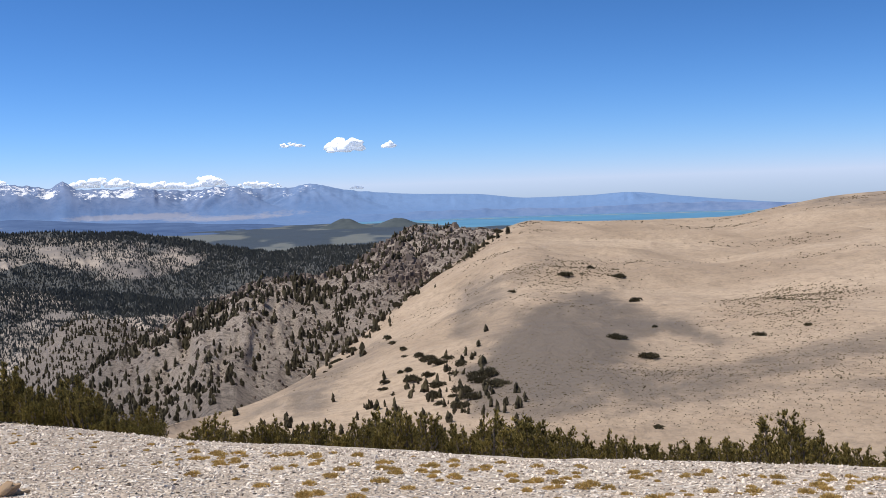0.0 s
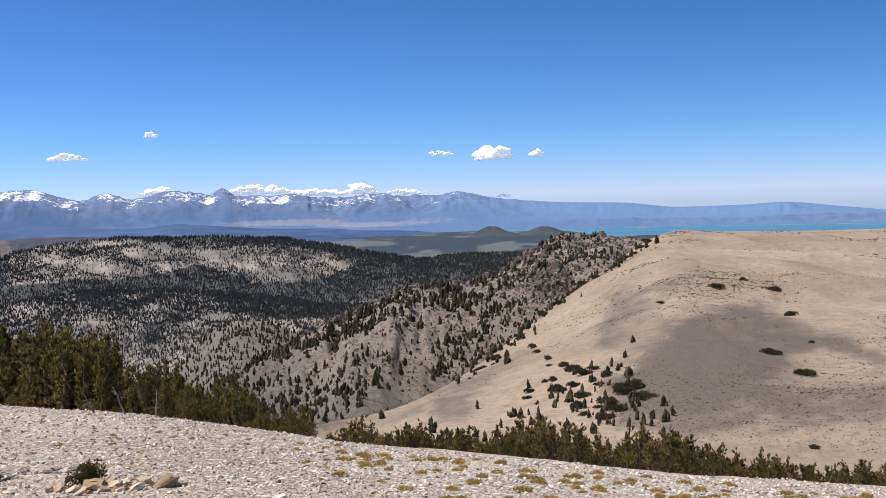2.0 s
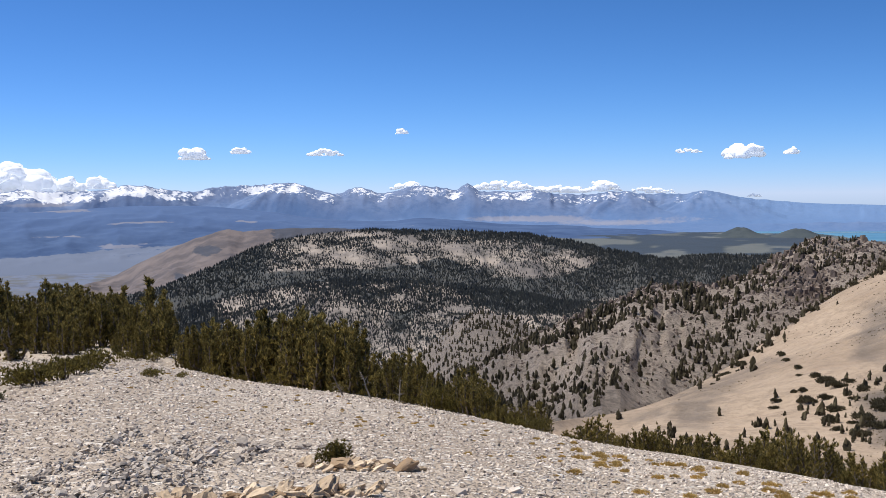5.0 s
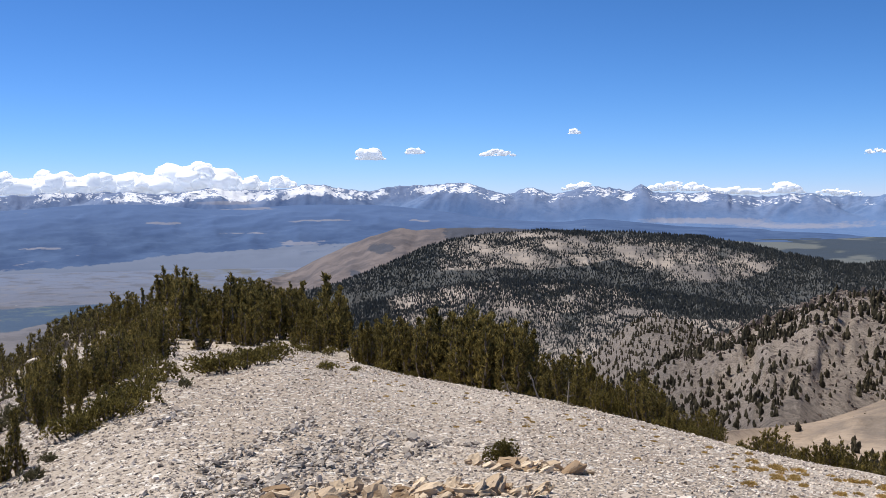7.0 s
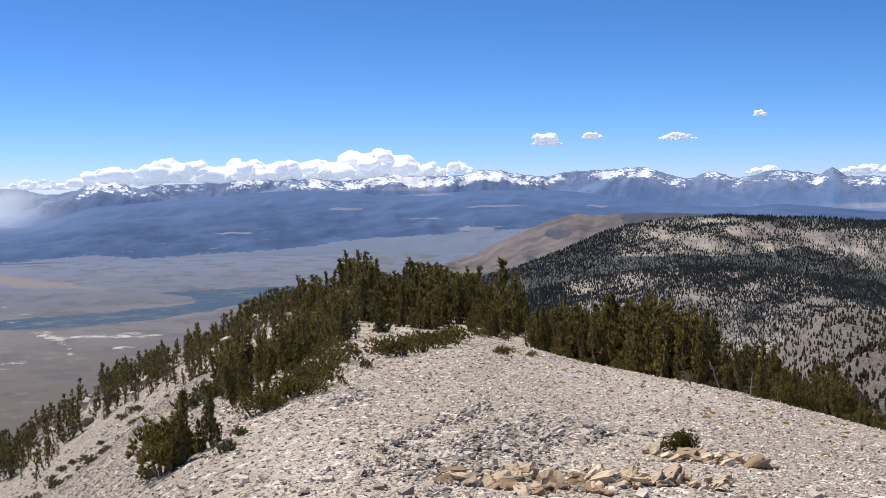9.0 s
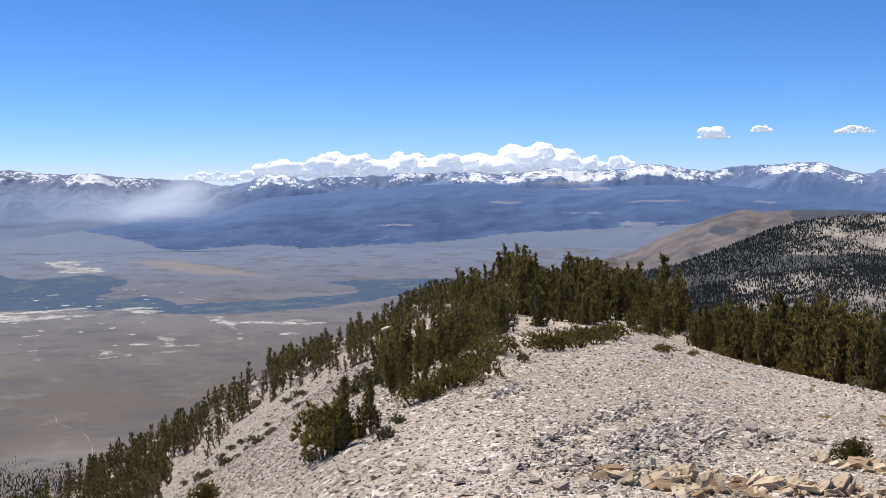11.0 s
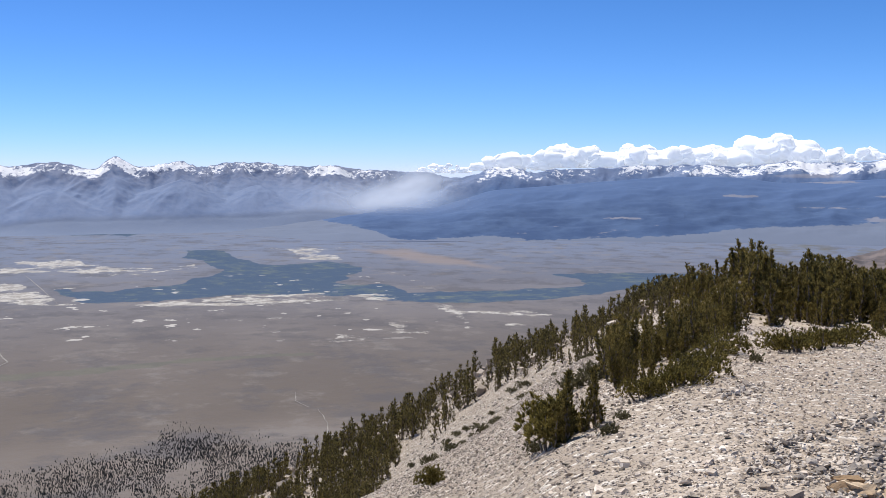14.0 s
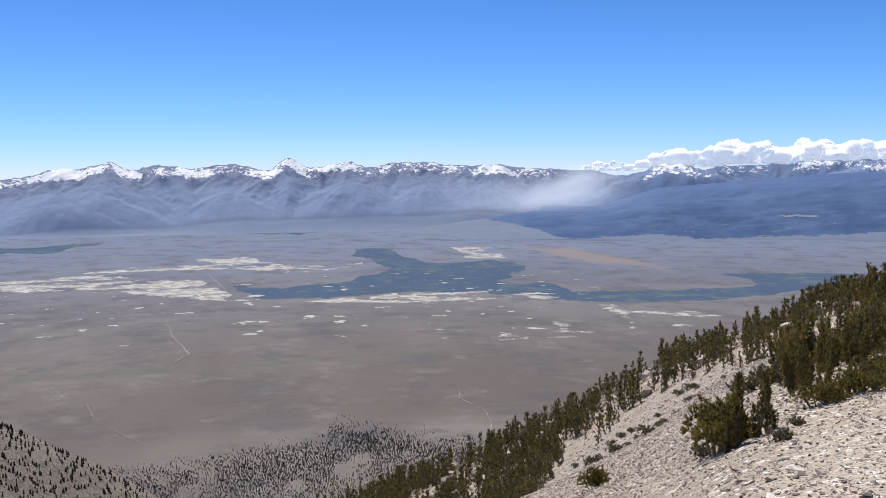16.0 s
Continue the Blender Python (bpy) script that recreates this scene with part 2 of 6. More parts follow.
def bench_material():
    n = Nodes("hazed_pine_forest")
    # blue instead of green: haze over the pines put into the colour
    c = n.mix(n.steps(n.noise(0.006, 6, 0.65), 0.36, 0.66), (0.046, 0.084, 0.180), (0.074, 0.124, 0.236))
    # paler haze blue towards the back
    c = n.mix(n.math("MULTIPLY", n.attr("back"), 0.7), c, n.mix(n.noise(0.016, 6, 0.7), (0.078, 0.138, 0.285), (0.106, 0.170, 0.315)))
    grain = n.math("SUBTRACT", n.noise(0.025, 7, 0.7), 0.5)
    p = n.steps(n.math("ADD", n.attr("clear"), n.math("MULTIPLY", grain, 1.3)), 0.52, 0.74)
    c = n.mix(n.math("MULTIPLY", p, 0.7), c, (0.235, 0.24, 0.285))
    low = n.steps(n.math("ADD", n.math("ADD", n.attr("open"), n.math("MULTIPLY", grain, 2.0)), n.math("MULTIPLY", n.math("SUBTRACT", n.noise(0.006, 5, 0.6), 0.5), 1.2)), 0.40, 0.54)
    # the lower edge takes the plain's haze-blue tone
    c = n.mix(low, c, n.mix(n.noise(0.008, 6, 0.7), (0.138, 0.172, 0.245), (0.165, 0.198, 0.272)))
    return n.done(c, 0.97)


def range_material():
    """Granite of the far range with summer snow in the gullies; its blue is painted haze."""
    n = Nodes("hazed_granite_range")
    # ridges lighter, gullies darker: relief shading put into the rock colour
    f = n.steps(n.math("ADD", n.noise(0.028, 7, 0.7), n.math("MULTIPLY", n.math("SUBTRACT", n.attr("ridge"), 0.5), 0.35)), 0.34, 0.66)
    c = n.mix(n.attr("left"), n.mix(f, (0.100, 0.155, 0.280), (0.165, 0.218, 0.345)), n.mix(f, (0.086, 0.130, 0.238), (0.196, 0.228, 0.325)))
    # pale blue haze painted over the right-hand stretch
    c = n.mix(n.math("MULTIPLY", n.attr("haze_veil"), 0.85), c, n.mix(n.noise(0.01, 5, 0.6), (0.130, 0.235, 0.430), (0.160, 0.262, 0.450)))
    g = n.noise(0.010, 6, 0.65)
    # haze blue again, stronger low on the slopes, and on the apron
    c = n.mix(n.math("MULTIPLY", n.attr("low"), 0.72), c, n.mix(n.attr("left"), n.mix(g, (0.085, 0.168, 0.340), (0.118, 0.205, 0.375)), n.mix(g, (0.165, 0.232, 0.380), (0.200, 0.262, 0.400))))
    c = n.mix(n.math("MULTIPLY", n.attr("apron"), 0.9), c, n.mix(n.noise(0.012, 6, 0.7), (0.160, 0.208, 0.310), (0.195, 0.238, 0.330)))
    pale = n.steps(n.math("ADD", n.attr("pale"), n.math("MULTIPLY", n.math("SUBTRACT", n.noise(0.03, 7, 0.7), 0.5), 1.2)), 0.35, 0.8)
    c = n.mix(n.math("MULTIPLY", pale, 0.55), c, (0.33, 0.32, 0.35))
    s = n.steps(n.math("ADD", n.attr("snow"), n.math("MULTIPLY", n.math("SUBTRACT", n.noise(0.05, 7, 0.74), 0.5), 3.2)), 0.52, 0.64)
    c = n.mix(n.math("MULTIPLY", s, 0.92), c, (0.80, 0.82, 0.86))
    return n.done(c, 0.95, n.noise(0.03, 6, 0.68), 0.3, 6.0)


def plain_colour(name, dark, light, scale=2.0, rough=0.9, bump=0.4, distance=0.02):
    n = Nodes(name)
    f = n.noise(scale, 5, 0.65)
    return n.done(n.mix(n.steps(f, 0.35, 0.65), dark, light), rough, f, bump, distance)


def needle_material(name, dark, light, scale=1.5):
    n = Nodes(name)
    isle = n.node("ShaderNodeNewGeometry").outputs["Random Per Island"]
    tint = n.node("ShaderNodeObjectInfo").outputs["Random"]
    f = n.math("ADD", n.math("MULTIPLY", isle, 0.5), n.math("MULTIPLY", n.noise(scale, 3), 0.5))
    c = n.mix(n.steps(f, 0.3, 0.85), dark, light)
    c = n.mix(n.math("MULTIPLY", tint, 0.35), c, tuple(v * 0.6 for v in dark))
    mat = n.done(c, 0.75, spec=0.15)
    back = n.node("ShaderNodeBsdfTranslucent", Color=c)
    m = n.node("ShaderNodeMixShader", Fac=0.38)
    n.t.links.new(n.bsdf.outputs[0], m.inputs[1])
    n.t.links.new(back.outputs[0], m.inputs[2])
    n.t.links.new(m.outputs[0], n.t.nodes["Material Output"].inputs["Surface"])
    return mat


def cloud_material(name="glowing_cloud", alpha=None):
    n = Nodes(name)
    n.done((0.94, 0.94, 0.95), 1.0, spec=0.0)
    # added glow stands in for sunlight scattered in clouds and smoke
    n.bsdf.inputs["Emission Color"].default_value = (0.86, 0.92, 1.0, 1)
    n.bsdf.inputs["Emission Strength"].default_value = 0.75 if alpha else 0.22
    back = n.node("ShaderNodeBsdfTranslucent", Color=(0.95, 0.95, 0.96, 1))
    m = n.node("ShaderNodeMixShader", Fac=0.5 if alpha else 0.25)
    n.t.links.new(n.bsdf.outputs[0], m.inputs[1])
    n.t.links.new(back.outputs[0], m.inputs[2])
    last = m
    if alpha:
        clear = n.node("ShaderNodeBsdfTransparent")
        last = n.node("ShaderNodeMixShader", Fac=n.math("MULTIPLY", n.attr(alpha), 1.0))
        n.t.links.new(clear.outputs[0], last.inputs[1])
        n.t.links.new(m.outputs[0], last.inputs[2])
    n.t.links.new(last.outputs[0], n.t.nodes["Material Output"].inputs["Surface"])
    return n.mat


def water_material():
    n = Nodes("lake_water")
    c = n.mix(n.steps(n.noise(0.01, 4, stretch=(0.3, 2, 1)), 0.4, 0.6), (0.085, 0.22, 0.35), (0.12, 0.28, 0.40))
    return n.done(c, 0.4, spec=0.3)


M_GRAVEL = gravel_material()
M_STONE = stone_material("pale_stone", (0.30, 0.245, 0.195), (0.90, 0.79, 0.67))
# grey stone, also kept dark for the shadows among the heaped slabs
M_DARKSTONE = stone_material("grey_stone", (0.20, 0.172, 0.148), (0.70, 0.62, 0.53))
M_DULLSTONE = stone_material("dull_stone", (0.22, 0.186, 0.152), (0.58, 0.505, 0.43))
M_ROCK = stone_material("ochre_rock", (0.28, 0.185, 0.105), (0.74, 0.60, 0.43))
M_HILL, M_FLANK, M_WOODS, M_PLAIN = hill_material(), flank_material(), woods_ground_material(), plain_material()
M_BENCH, M_RANGE, M_WATER = bench_material(), range_material(), water_material()
M_BROWN = brown_material()
M_BARK = plain_colour("weathered_bark", (0.10, 0.075, 0.055), (0.26, 0.22, 0.18), 9.0)
M_DEADWOOD = plain_colour("bleached_dead_wood", (0.17, 0.145, 0.115), (0.33, 0.29, 0.24), 9.0)
M_NEEDLE = needle_material("pine_needles", (0.088, 0.076, 0.026), (0.47, 0.36, 0.112))
M_SHRUB = needle_material("green_shrub_leaves", (0.085, 0.072, 0.022), (0.37, 0.295, 0.085))
M_SLOPEPINE = needle_material("slope_pine_needles", (0.066, 0.058, 0.026), (0.29, 0.235, 0.085))
M_FARPINE = needle_material("far_pine_needles", (0.074, 0.064, 0.040), (0.180, 0.152, 0.088), 0.1)
# lifted, bluish tone: haze over the distant woods put into the needles
M_WOODPINE = needle_material("hazed_wood_needles", (0.078, 0.085, 0.082), (0.140, 0.146, 0.132), 0.02)
M_GRASS = needle_material("dry_grass", (0.44, 0.300, 0.100), (0.82, 0.59, 0.23), 4.0)
M_SAGE = needle_material("grey_sage", (0.11, 0.10, 0.055), (0.24, 0.21, 0.12), 3.0)
M_CLOUD = cloud_material()
M_SMOKE = cloud_material("smoke", "alpha")
M_SCRUB = needle_material("brown_scrub", (0.13, 0.105, 0.064), (0.26, 0.205, 0.125), 0.2)
M_CRAG = stone_material("dark_crag", (0.085, 0.065, 0.055), (0.24, 0.19, 0.155))
# dark with a blue cast: haze before the lake put into the colour
M_CONE = plain_colour("hazed_cinder", (0.045, 0.060, 0.070), (0.072, 0.088, 0.094), 0.01, 0.95, 0.5, 4.0)
M_TRACK = plain_colour("pale_dirt_track", (0.20, 0.19, 0.18), (0.34, 0.32, 0.295), 0.03)

# ---------------------------------------------------------------- mesh helpers


def link_mesh(name, verts, faces, material, parent=None, smooth_faces=False, at=None):
    me = bpy.data.meshes.new(name)
    me.from_pydata([tuple(v) for v in verts], [], faces)
    me.materials.append(material)
    if smooth_faces:
        me.polygons.foreach_set("use_smooth", [True] * len(me.polygons))
    me.update()
    ob = new(name, me)
    ob.parent = parent
    if at is not None:
        ob.matrix_basis = at
    return ob


def sheet(name, x, y, z, material, masks=None, closed=False, parent=None):
    """A grid of ground; x, y, z are arrays of (bearings, distances)."""
    na, nr = x.shape
    me = bpy.data.meshes.new(name)
    me.vertices.add(na * nr)
    me.vertices.foreach_set("co", np.stack([x, y, z], -1).reshape(-1).astype(np.float32))
    i = np.arange(na if closed else na - 1)[:, None]
    j = np.arange(nr - 1)[None, :]
    i2 = (i + 1) % na
    quads = np.stack([i2 * nr + j, i * nr + j, i * nr + j + 1, i2 * nr + j + 1], -1).reshape(-1, 4)
    me.loops.add(quads.size)
    me.loops.foreach_set("vertex_index", quads.reshape(-1).astype(np.int32))
    me.polygons.add(len(quads))
    me.polygons.foreach_set("loop_start", (np.arange(len(quads)) * 4).astype(np.int32))
    me.polygons.foreach_set("use_smooth", np.ones(len(quads), bool))
    me.update(calc_edges=True)
    for key, values in (masks or {}).items():
        me.attributes.new(key, "FLOAT", "POINT").data.foreach_set("value", np.broadcast_to(values, x.shape).reshape(-1).astype(np.float32))
    me.materials.append(material)
    me.validate()
    ob = new(name, me)
    ob.parent = parent
    return ob


# ---------------------------------------------------------------- the summit shoulder
# outer brow of the shoulder: its bearing, how far below the eye's level it lies in degrees, and its distance
BROW = curve([(-180, 10), (-60, 15.0), (-24, 15.75), (-16, 15.95), (-7, 15.85), (2.6, 15.05), (12, 14.0), (16.5, 13.05), (23.5, 11.5), (32.6, 9.95), (37, 8.9), (41, 8.25), (45.5, 8.25),
              (48, 8.5), (51.7, 9.5), (54.3, 10.3), (57.2, 12.1), (58.9, 13.5), (62.2, 15.6), (66, 17.5), (72, 20), (85, 24), (110, 26), (180, 10)])
BROW_R = curve([(-180, 30), (-60, 20), (-20, 20), (0, 21), (15, 27), (25, 38), (35, 52), (43, 60), (50, 55), (60, 46), (68, 38), (80, 30), (110, 25), (180, 30)])
# the rise behind it
RISE = curve([(-180, 12), (-60, 16), (-24, 16.4), (-7, 16.5), (12, 14.9), (23.5, 12.4), (30, 10.6), (34, 8.9), (38, 7.4), (42, 6.6), (46, 6.0), (48, 6.2), (50, 6.7), (55, 8.9), (60, 10.9),
              (65, 13.6), (70, 16.0), (78, 18.7), (88, 21.5), (110, 24), (180, 12)])
RISE_R = curve([(-180, 60), (-60, 62), (0, 62), (15, 66), (25, 70), (34, 78), (42, 90), (47, 102), (55, 128), (65, 150), (80, 165), (110, 160), (180, 60)])
FALL = curve([(-180, 0.5), (-30, 0.27), (10, 0.27), (18, 0.45), (28, 0.7), (40, 0.75), (95, 0.75), (180, 0.5)])


def shoulder(az, r):
    """Height of the summit shoulder at a bearing and distance."""
    az, r = np.broadcast_arrays(np.asarray(az, float), np.asarray(r, float))
    t1, r1, t2, r2 = tand(BROW(az)), BROW_R(az), tand(RISE(az)), RISE_R(az)
    b = EYE / r1 ** 2
    a0 = t1 - 2 * EYE / r1
    z = -a0 * r - b * r * r
    z1, z2 = -a0 * r1 - b * r1 * r1, EYE - t2 * r2
    s = np.clip((r - r1) / (r2 - r1), 0, 1)
    dip = smooth(48, 54, az)
    z = np.where(r > r1, z1 + (z2 - z1) * (s ** 0.75 * dip + (1 - dip) * (0.75 * s + 0.25 * s * s * (3 - 2 * s))), z)
    over = np.maximum(r - r2, 0)
    slope0 = np.maximum((z1 - z2) / (r2 - r1), 0.02)
    z = np.where(r > r2, z2 - slope0 * over - (FALL(az) - slope0) * (over - 25 * (1 - np.exp(-over / 25))), z)
    x, y = flat(az, r)
    grow = smooth(3, 14, r)
    bumps = 0.05 * fbm(x / 1.3, y / 1.3, 3, 5) + 0.13 * fbm(x / 5, y / 5, 3, 9) + smooth(45, 110, r) * 1.3 * fbm(x / 14, y / 14, 3, 21)
    return z + grow * bumps


def meet(az, el, ground, r0=4.0, r1=400.0):
    """The first distance at which a ground function comes up to a sight line at el degrees."""
    r = np.geomspace(r0, r1, 900)
    z = ground(np.full_like(r, az), r)
    hit = np.nonzero(z >= EYE + r * tand(el))[0]
    return float(r[hit[0]]) if len(hit) else float(r[np.argmax((z - EYE) / r)])


AZ_ALL = np.concatenate([np.arange(-180, -34, 3.0), np.arange(-34, 104, 0.25), np.arange(104, 180, 3.0)])
rr = np.concatenate([[0.0, 2.0, 4.0], np.geomspace(5.5, 70, 150), np.geomspace(71, 430, 70)])
AA, RR = np.meshgrid(AZ_ALL, rr, indexing="ij")
gx, gy = flat(AA, RR)
# the darker tan tone grows to the left and beyond the brow
ground = tagged(sheet("ground", gx, gy, shoulder(AA, RR), M_GRAVEL, {"sand": smooth(47, 58, AA) * (0.62 + 0.38 * smooth(-12, 6, RR - BROW_R(AA))) * smooth(120, 95, AA)}, closed=True), "pale grey scree and gravel summit shoulder", "ground", kind="structure")

# ---------------------------------------------------------------- the plain to the horizon


def plain_height(az, r):
    side = smooth(24, 34, np.where(np.abs(az) > 150, 90, az))
    x, y = flat(az, r)
    fan = smooth(1000, 560, r) * side * 24
    shore = (1 - side) * 24 * smooth(2700, 3850, r)
    return -170 - 56 * side + 1.5 * fbm(x / 160, y / 160, 3, 31) + fan + shore


az = np.concatenate([np.arange(-180, -34, 4.0), np.arange(-34, 36, 0.3), np.arange(36, 100, 0.16), np.arange(100, 180, 4.0)])
rr = np.concatenate([np.geomspace(250, 900, 50)[:-1], np.geomspace(900, 4400, 200), [4600, 4980]])
AA, RR = np.meshgrid(az, rr, indexing="ij")
px_, py_ = flat(AA, RR)
dep = np.degrees(np.arctan2(227.7, RR))
# share of painted haze, growing with distance
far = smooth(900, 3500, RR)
# outlines on the plain: bearing, and degrees above the eye's level
MEADOW = [(83.5, -6.07), (80.6, -6.33), (77.3, -6.0), (75.3, -5.54), (74.8, -5.21), (75.6, -4.87), (76.3, -4.6), (76.6, -4.18), (75.2, -4.2), (73.1, -4.82), (71.4, -5.1), (69.0, -4.9), (67.0, -5.22),
          (66.9, -5.47), (67.9, -5.89), (68.6, -6.14), (65.9, -6.24), (64.5, -6.66), (59.3, -6.54), (55.3, -6.32), (54.0, -6.05), (56.1, -5.59), (51.3, -5.55), (44.0, -5.35), (44.0, -5.75), (51.3, -6.39),
          (55.2, -6.89), (58.5, -7.2), (61.8, -7.32), (65.2, -7.16), (66.9, -6.82), (72.0, -6.69), (76.0, -6.75), (78.1, -6.95), (82.2, -6.77)]
FLATS = [(98.0, -5.1), (92.9, -5.35), (90.2, -5.0), (88.0, -4.85), (86.2, -5.0), (84.9, -4.55), (82.2, -4.55), (81.9, -4.84), (77.1, -5.12), (76.1, -4.97), (76.0, -5.19), (78.9, -5.5), (81.9, -5.47),
         (83.8, -5.16), (85.7, -5.18), (88.0, -5.25), (90.0, -5.33), (85.1, -5.77), (83.2, -6.82), (81.3, -6.97), (81.3, -7.14), (84.5, -6.85), (88.5, -6.43), (90.7, -6.08), (98.0, -5.77)]
MARGIN = [(81.3, -6.97), (78.1, -6.98), (76.0, -6.79), (73.3, -6.67), (68.8, -6.64), (64.6, -6.88), (64.6, -7.08), (68.8, -7.15), (73.3, -7.26), (76.0, -7.21), (78.1, -7.23)]
SANDFAN = [(78.3, -7.2), (77.6, -7.25), (76.6, -7.58), (76.1, -7.96), (74.8, -7.99), (75.8, -8.16), (75.9, -8.46), (76.3, -8.37), (76.8, -7.94), (77.1, -7.51)]
FARFLAT = [(72.5, -4.16), (71.5, -4.23), (70.2, -4.18), (69.2, -4.26), (66.5, -4.04), (69.9, -4.42), (68.6, -4.53), (68.1, -4.79), (68.7, -4.87), (70.2, -4.69), (70.5, -4.52)]
WASHES = ([(63.9, -7.38), (62.5, -7.36), (61.0, -7.66), (57.7, -7.65), (56.0, -7.91), (56.2, -8.01), (60.1, -7.88), (61.3, -7.93), (61.1, -8.26), (60.3, -8.77), (61.1, -8.73), (61.8, -8.07), (62.5, -7.66)],
          [(59.7, -7.93), (58.6, -8.36), (57.2, -8.53), (58.5, -8.72), (59.2, -8.67), (58.9, -8.4)],
          [(66.2, -8.26), (64.7, -8.29), (64.3, -8.55), (62.6, -8.83), (63.5, -9.05), (65.4, -8.98), (65.0, -8.62)],
          [(69.6, -8.37), (68.6, -8.75), (67.9, -8.92), (66.4, -9.18), (66.9, -9.4), (69.4, -9.5), (68.2, -9.09)])
BURN = [(67.5, -4.24), (64.8, -4.3), (62.5, -4.55), (59.5, -5.3), (61.8, -5.22), (63.8, -4.98)]
FARMEADOW = [(98.0, -3.7), (91.7, -3.65), (89.9, -3.46), (90.9, -3.71), (92.8, -3.95), (98.0, -4.0)]
GROVE = [(83.8, -3.09), (83.2, -2.87), (81.0, -2.91), (78.2, -3.12), (79.5, -3.37), (82.6, -3.27)]
FARSALT = [(85.0, -3.14), (83.8, -2.93), (83.2, -2.82), (77.3, -2.77), (79.5, -2.89), (83.5, -3.0)]
CREEK = [(95.0, -10.27), (88.6, -10.39), (86.8, -10.28), (82.3, -10.29), (75.7, -10.05), (69.7, -9.91), (69.7, -10.08), (75.7, -10.3), (82.3, -10.62), (86.8, -10.68), (90.2, -10.67), (95.0, -10.7)]
wa = AA + 0.75 * fbm(AA * 0.8, dep * 3.5, 5, 61)
we = -dep + 0.14 * fbm(AA * 0.7 + 40, dep * 4.0, 5, 64)
wet = inside(MEADOW, wa, we, 0.07) + inside(FARMEADOW, wa, we, 0.06) + 0.8 * inside(GROVE, wa, we, 0.10)
streak = fbm(AA * 0.35, dep * 9.0, 4, 66)
salt = (1.05 * inside(FLATS, wa, we, 0.05) + 1.15 * inside(MARGIN, wa, we, 0.07)) * (0.45 + 0.55 * smooth(-0.25, 0.25, streak)) + 0.9 * inside(FARFLAT, wa, we, 0.07) + 0.75 * inside(FARSALT, wa, we, 0.035)
salt = salt + 0.42 * inside(SANDFAN, wa, we, 0.08) + 0.30 * smooth(0.25, 0.6, fbm(AA * 0.5, dep * 3.2, 4, 68)) * smooth(-10.2, -9.2, -dep) * smooth(-6.6, -7.4, -dep)
for shape in WASHES:
    salt = salt + 0.66 * inside(shape, AA + 0.4 * (wa - AA), -dep + 0.5 * (we + dep), 0.06)
salt = salt + 0.5 * smooth(0.05, 0.0, np.abs(we + 6.62 + 0.02 * (AA - 60))) * smooth(63, 60, AA) + 0.45 * smooth(0.04, 0.0, np.abs(we + 5.45)) * smooth(58, 55, AA) * smooth(51, 53, AA)
pink = inside(BURN, wa, we, 0.12)
creek = inside(CREEK, wa, we, 0.10)
olive = smooth(32, 26, AA) * smooth(1900, 2400, RR)
wood = np.maximum(smooth(-0.10, 0.06, fbm(AA * 0.45, dep * 4.2, 4, 63) + 0.12), smooth(2.50, 2.36, dep))
pasture = smooth(0.0, 0.3, fbm(AA * 0.5 + 7, dep * 3.0, 3, 65)) * smooth(53, 45, AA) * smooth(-6.6, -5.6, -dep) * 0.6
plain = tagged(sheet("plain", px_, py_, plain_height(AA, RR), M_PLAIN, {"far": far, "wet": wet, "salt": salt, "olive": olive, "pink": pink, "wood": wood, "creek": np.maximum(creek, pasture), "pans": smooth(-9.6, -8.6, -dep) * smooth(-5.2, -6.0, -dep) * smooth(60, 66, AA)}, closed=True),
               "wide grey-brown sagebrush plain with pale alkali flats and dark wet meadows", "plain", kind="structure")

# ---------------------------------------------------------------- hills


def hill(name, az0, az1, step, near_r, near_el, top_r, top_el, nr, shape, rough, material, masks=None, back=0.5, seed=0, rag=0.0, kind="structure", label="", category="hill", cell=60.0, spur=0.0):
    """A hill seen from the summit: foot and crest run along curves of distance and of degrees above the eye's level."""
    az = np.arange(az0, az1 + step / 2, step)
    s = np.concatenate([np.linspace(0, 1, nr), 1 + np.linspace(0, 1, 14)[1:] ** 1.5])
    A, S = np.meshgrid(az, s, indexing="ij")
    zf = height_of(near_r, near_el, top_r, top_el, shape, rough, back, seed, rag, cell, spur)
    R = np.where(S <= 1, near_r(A) + (top_r(A) - near_r(A)) * S, top_r(A) * (1 + (S - 1) * back))
    x, y = flat(A, R)
    z = zf(A, R)
    m = masks(A, np.clip(S, 0, 1), R, np.degrees(np.arctan2(z - EYE, R))) if masks else None
    ob = sheet(name, x, y, z, material, m)
    tagged(ob, label, category, kind=kind)
    return ob, zf


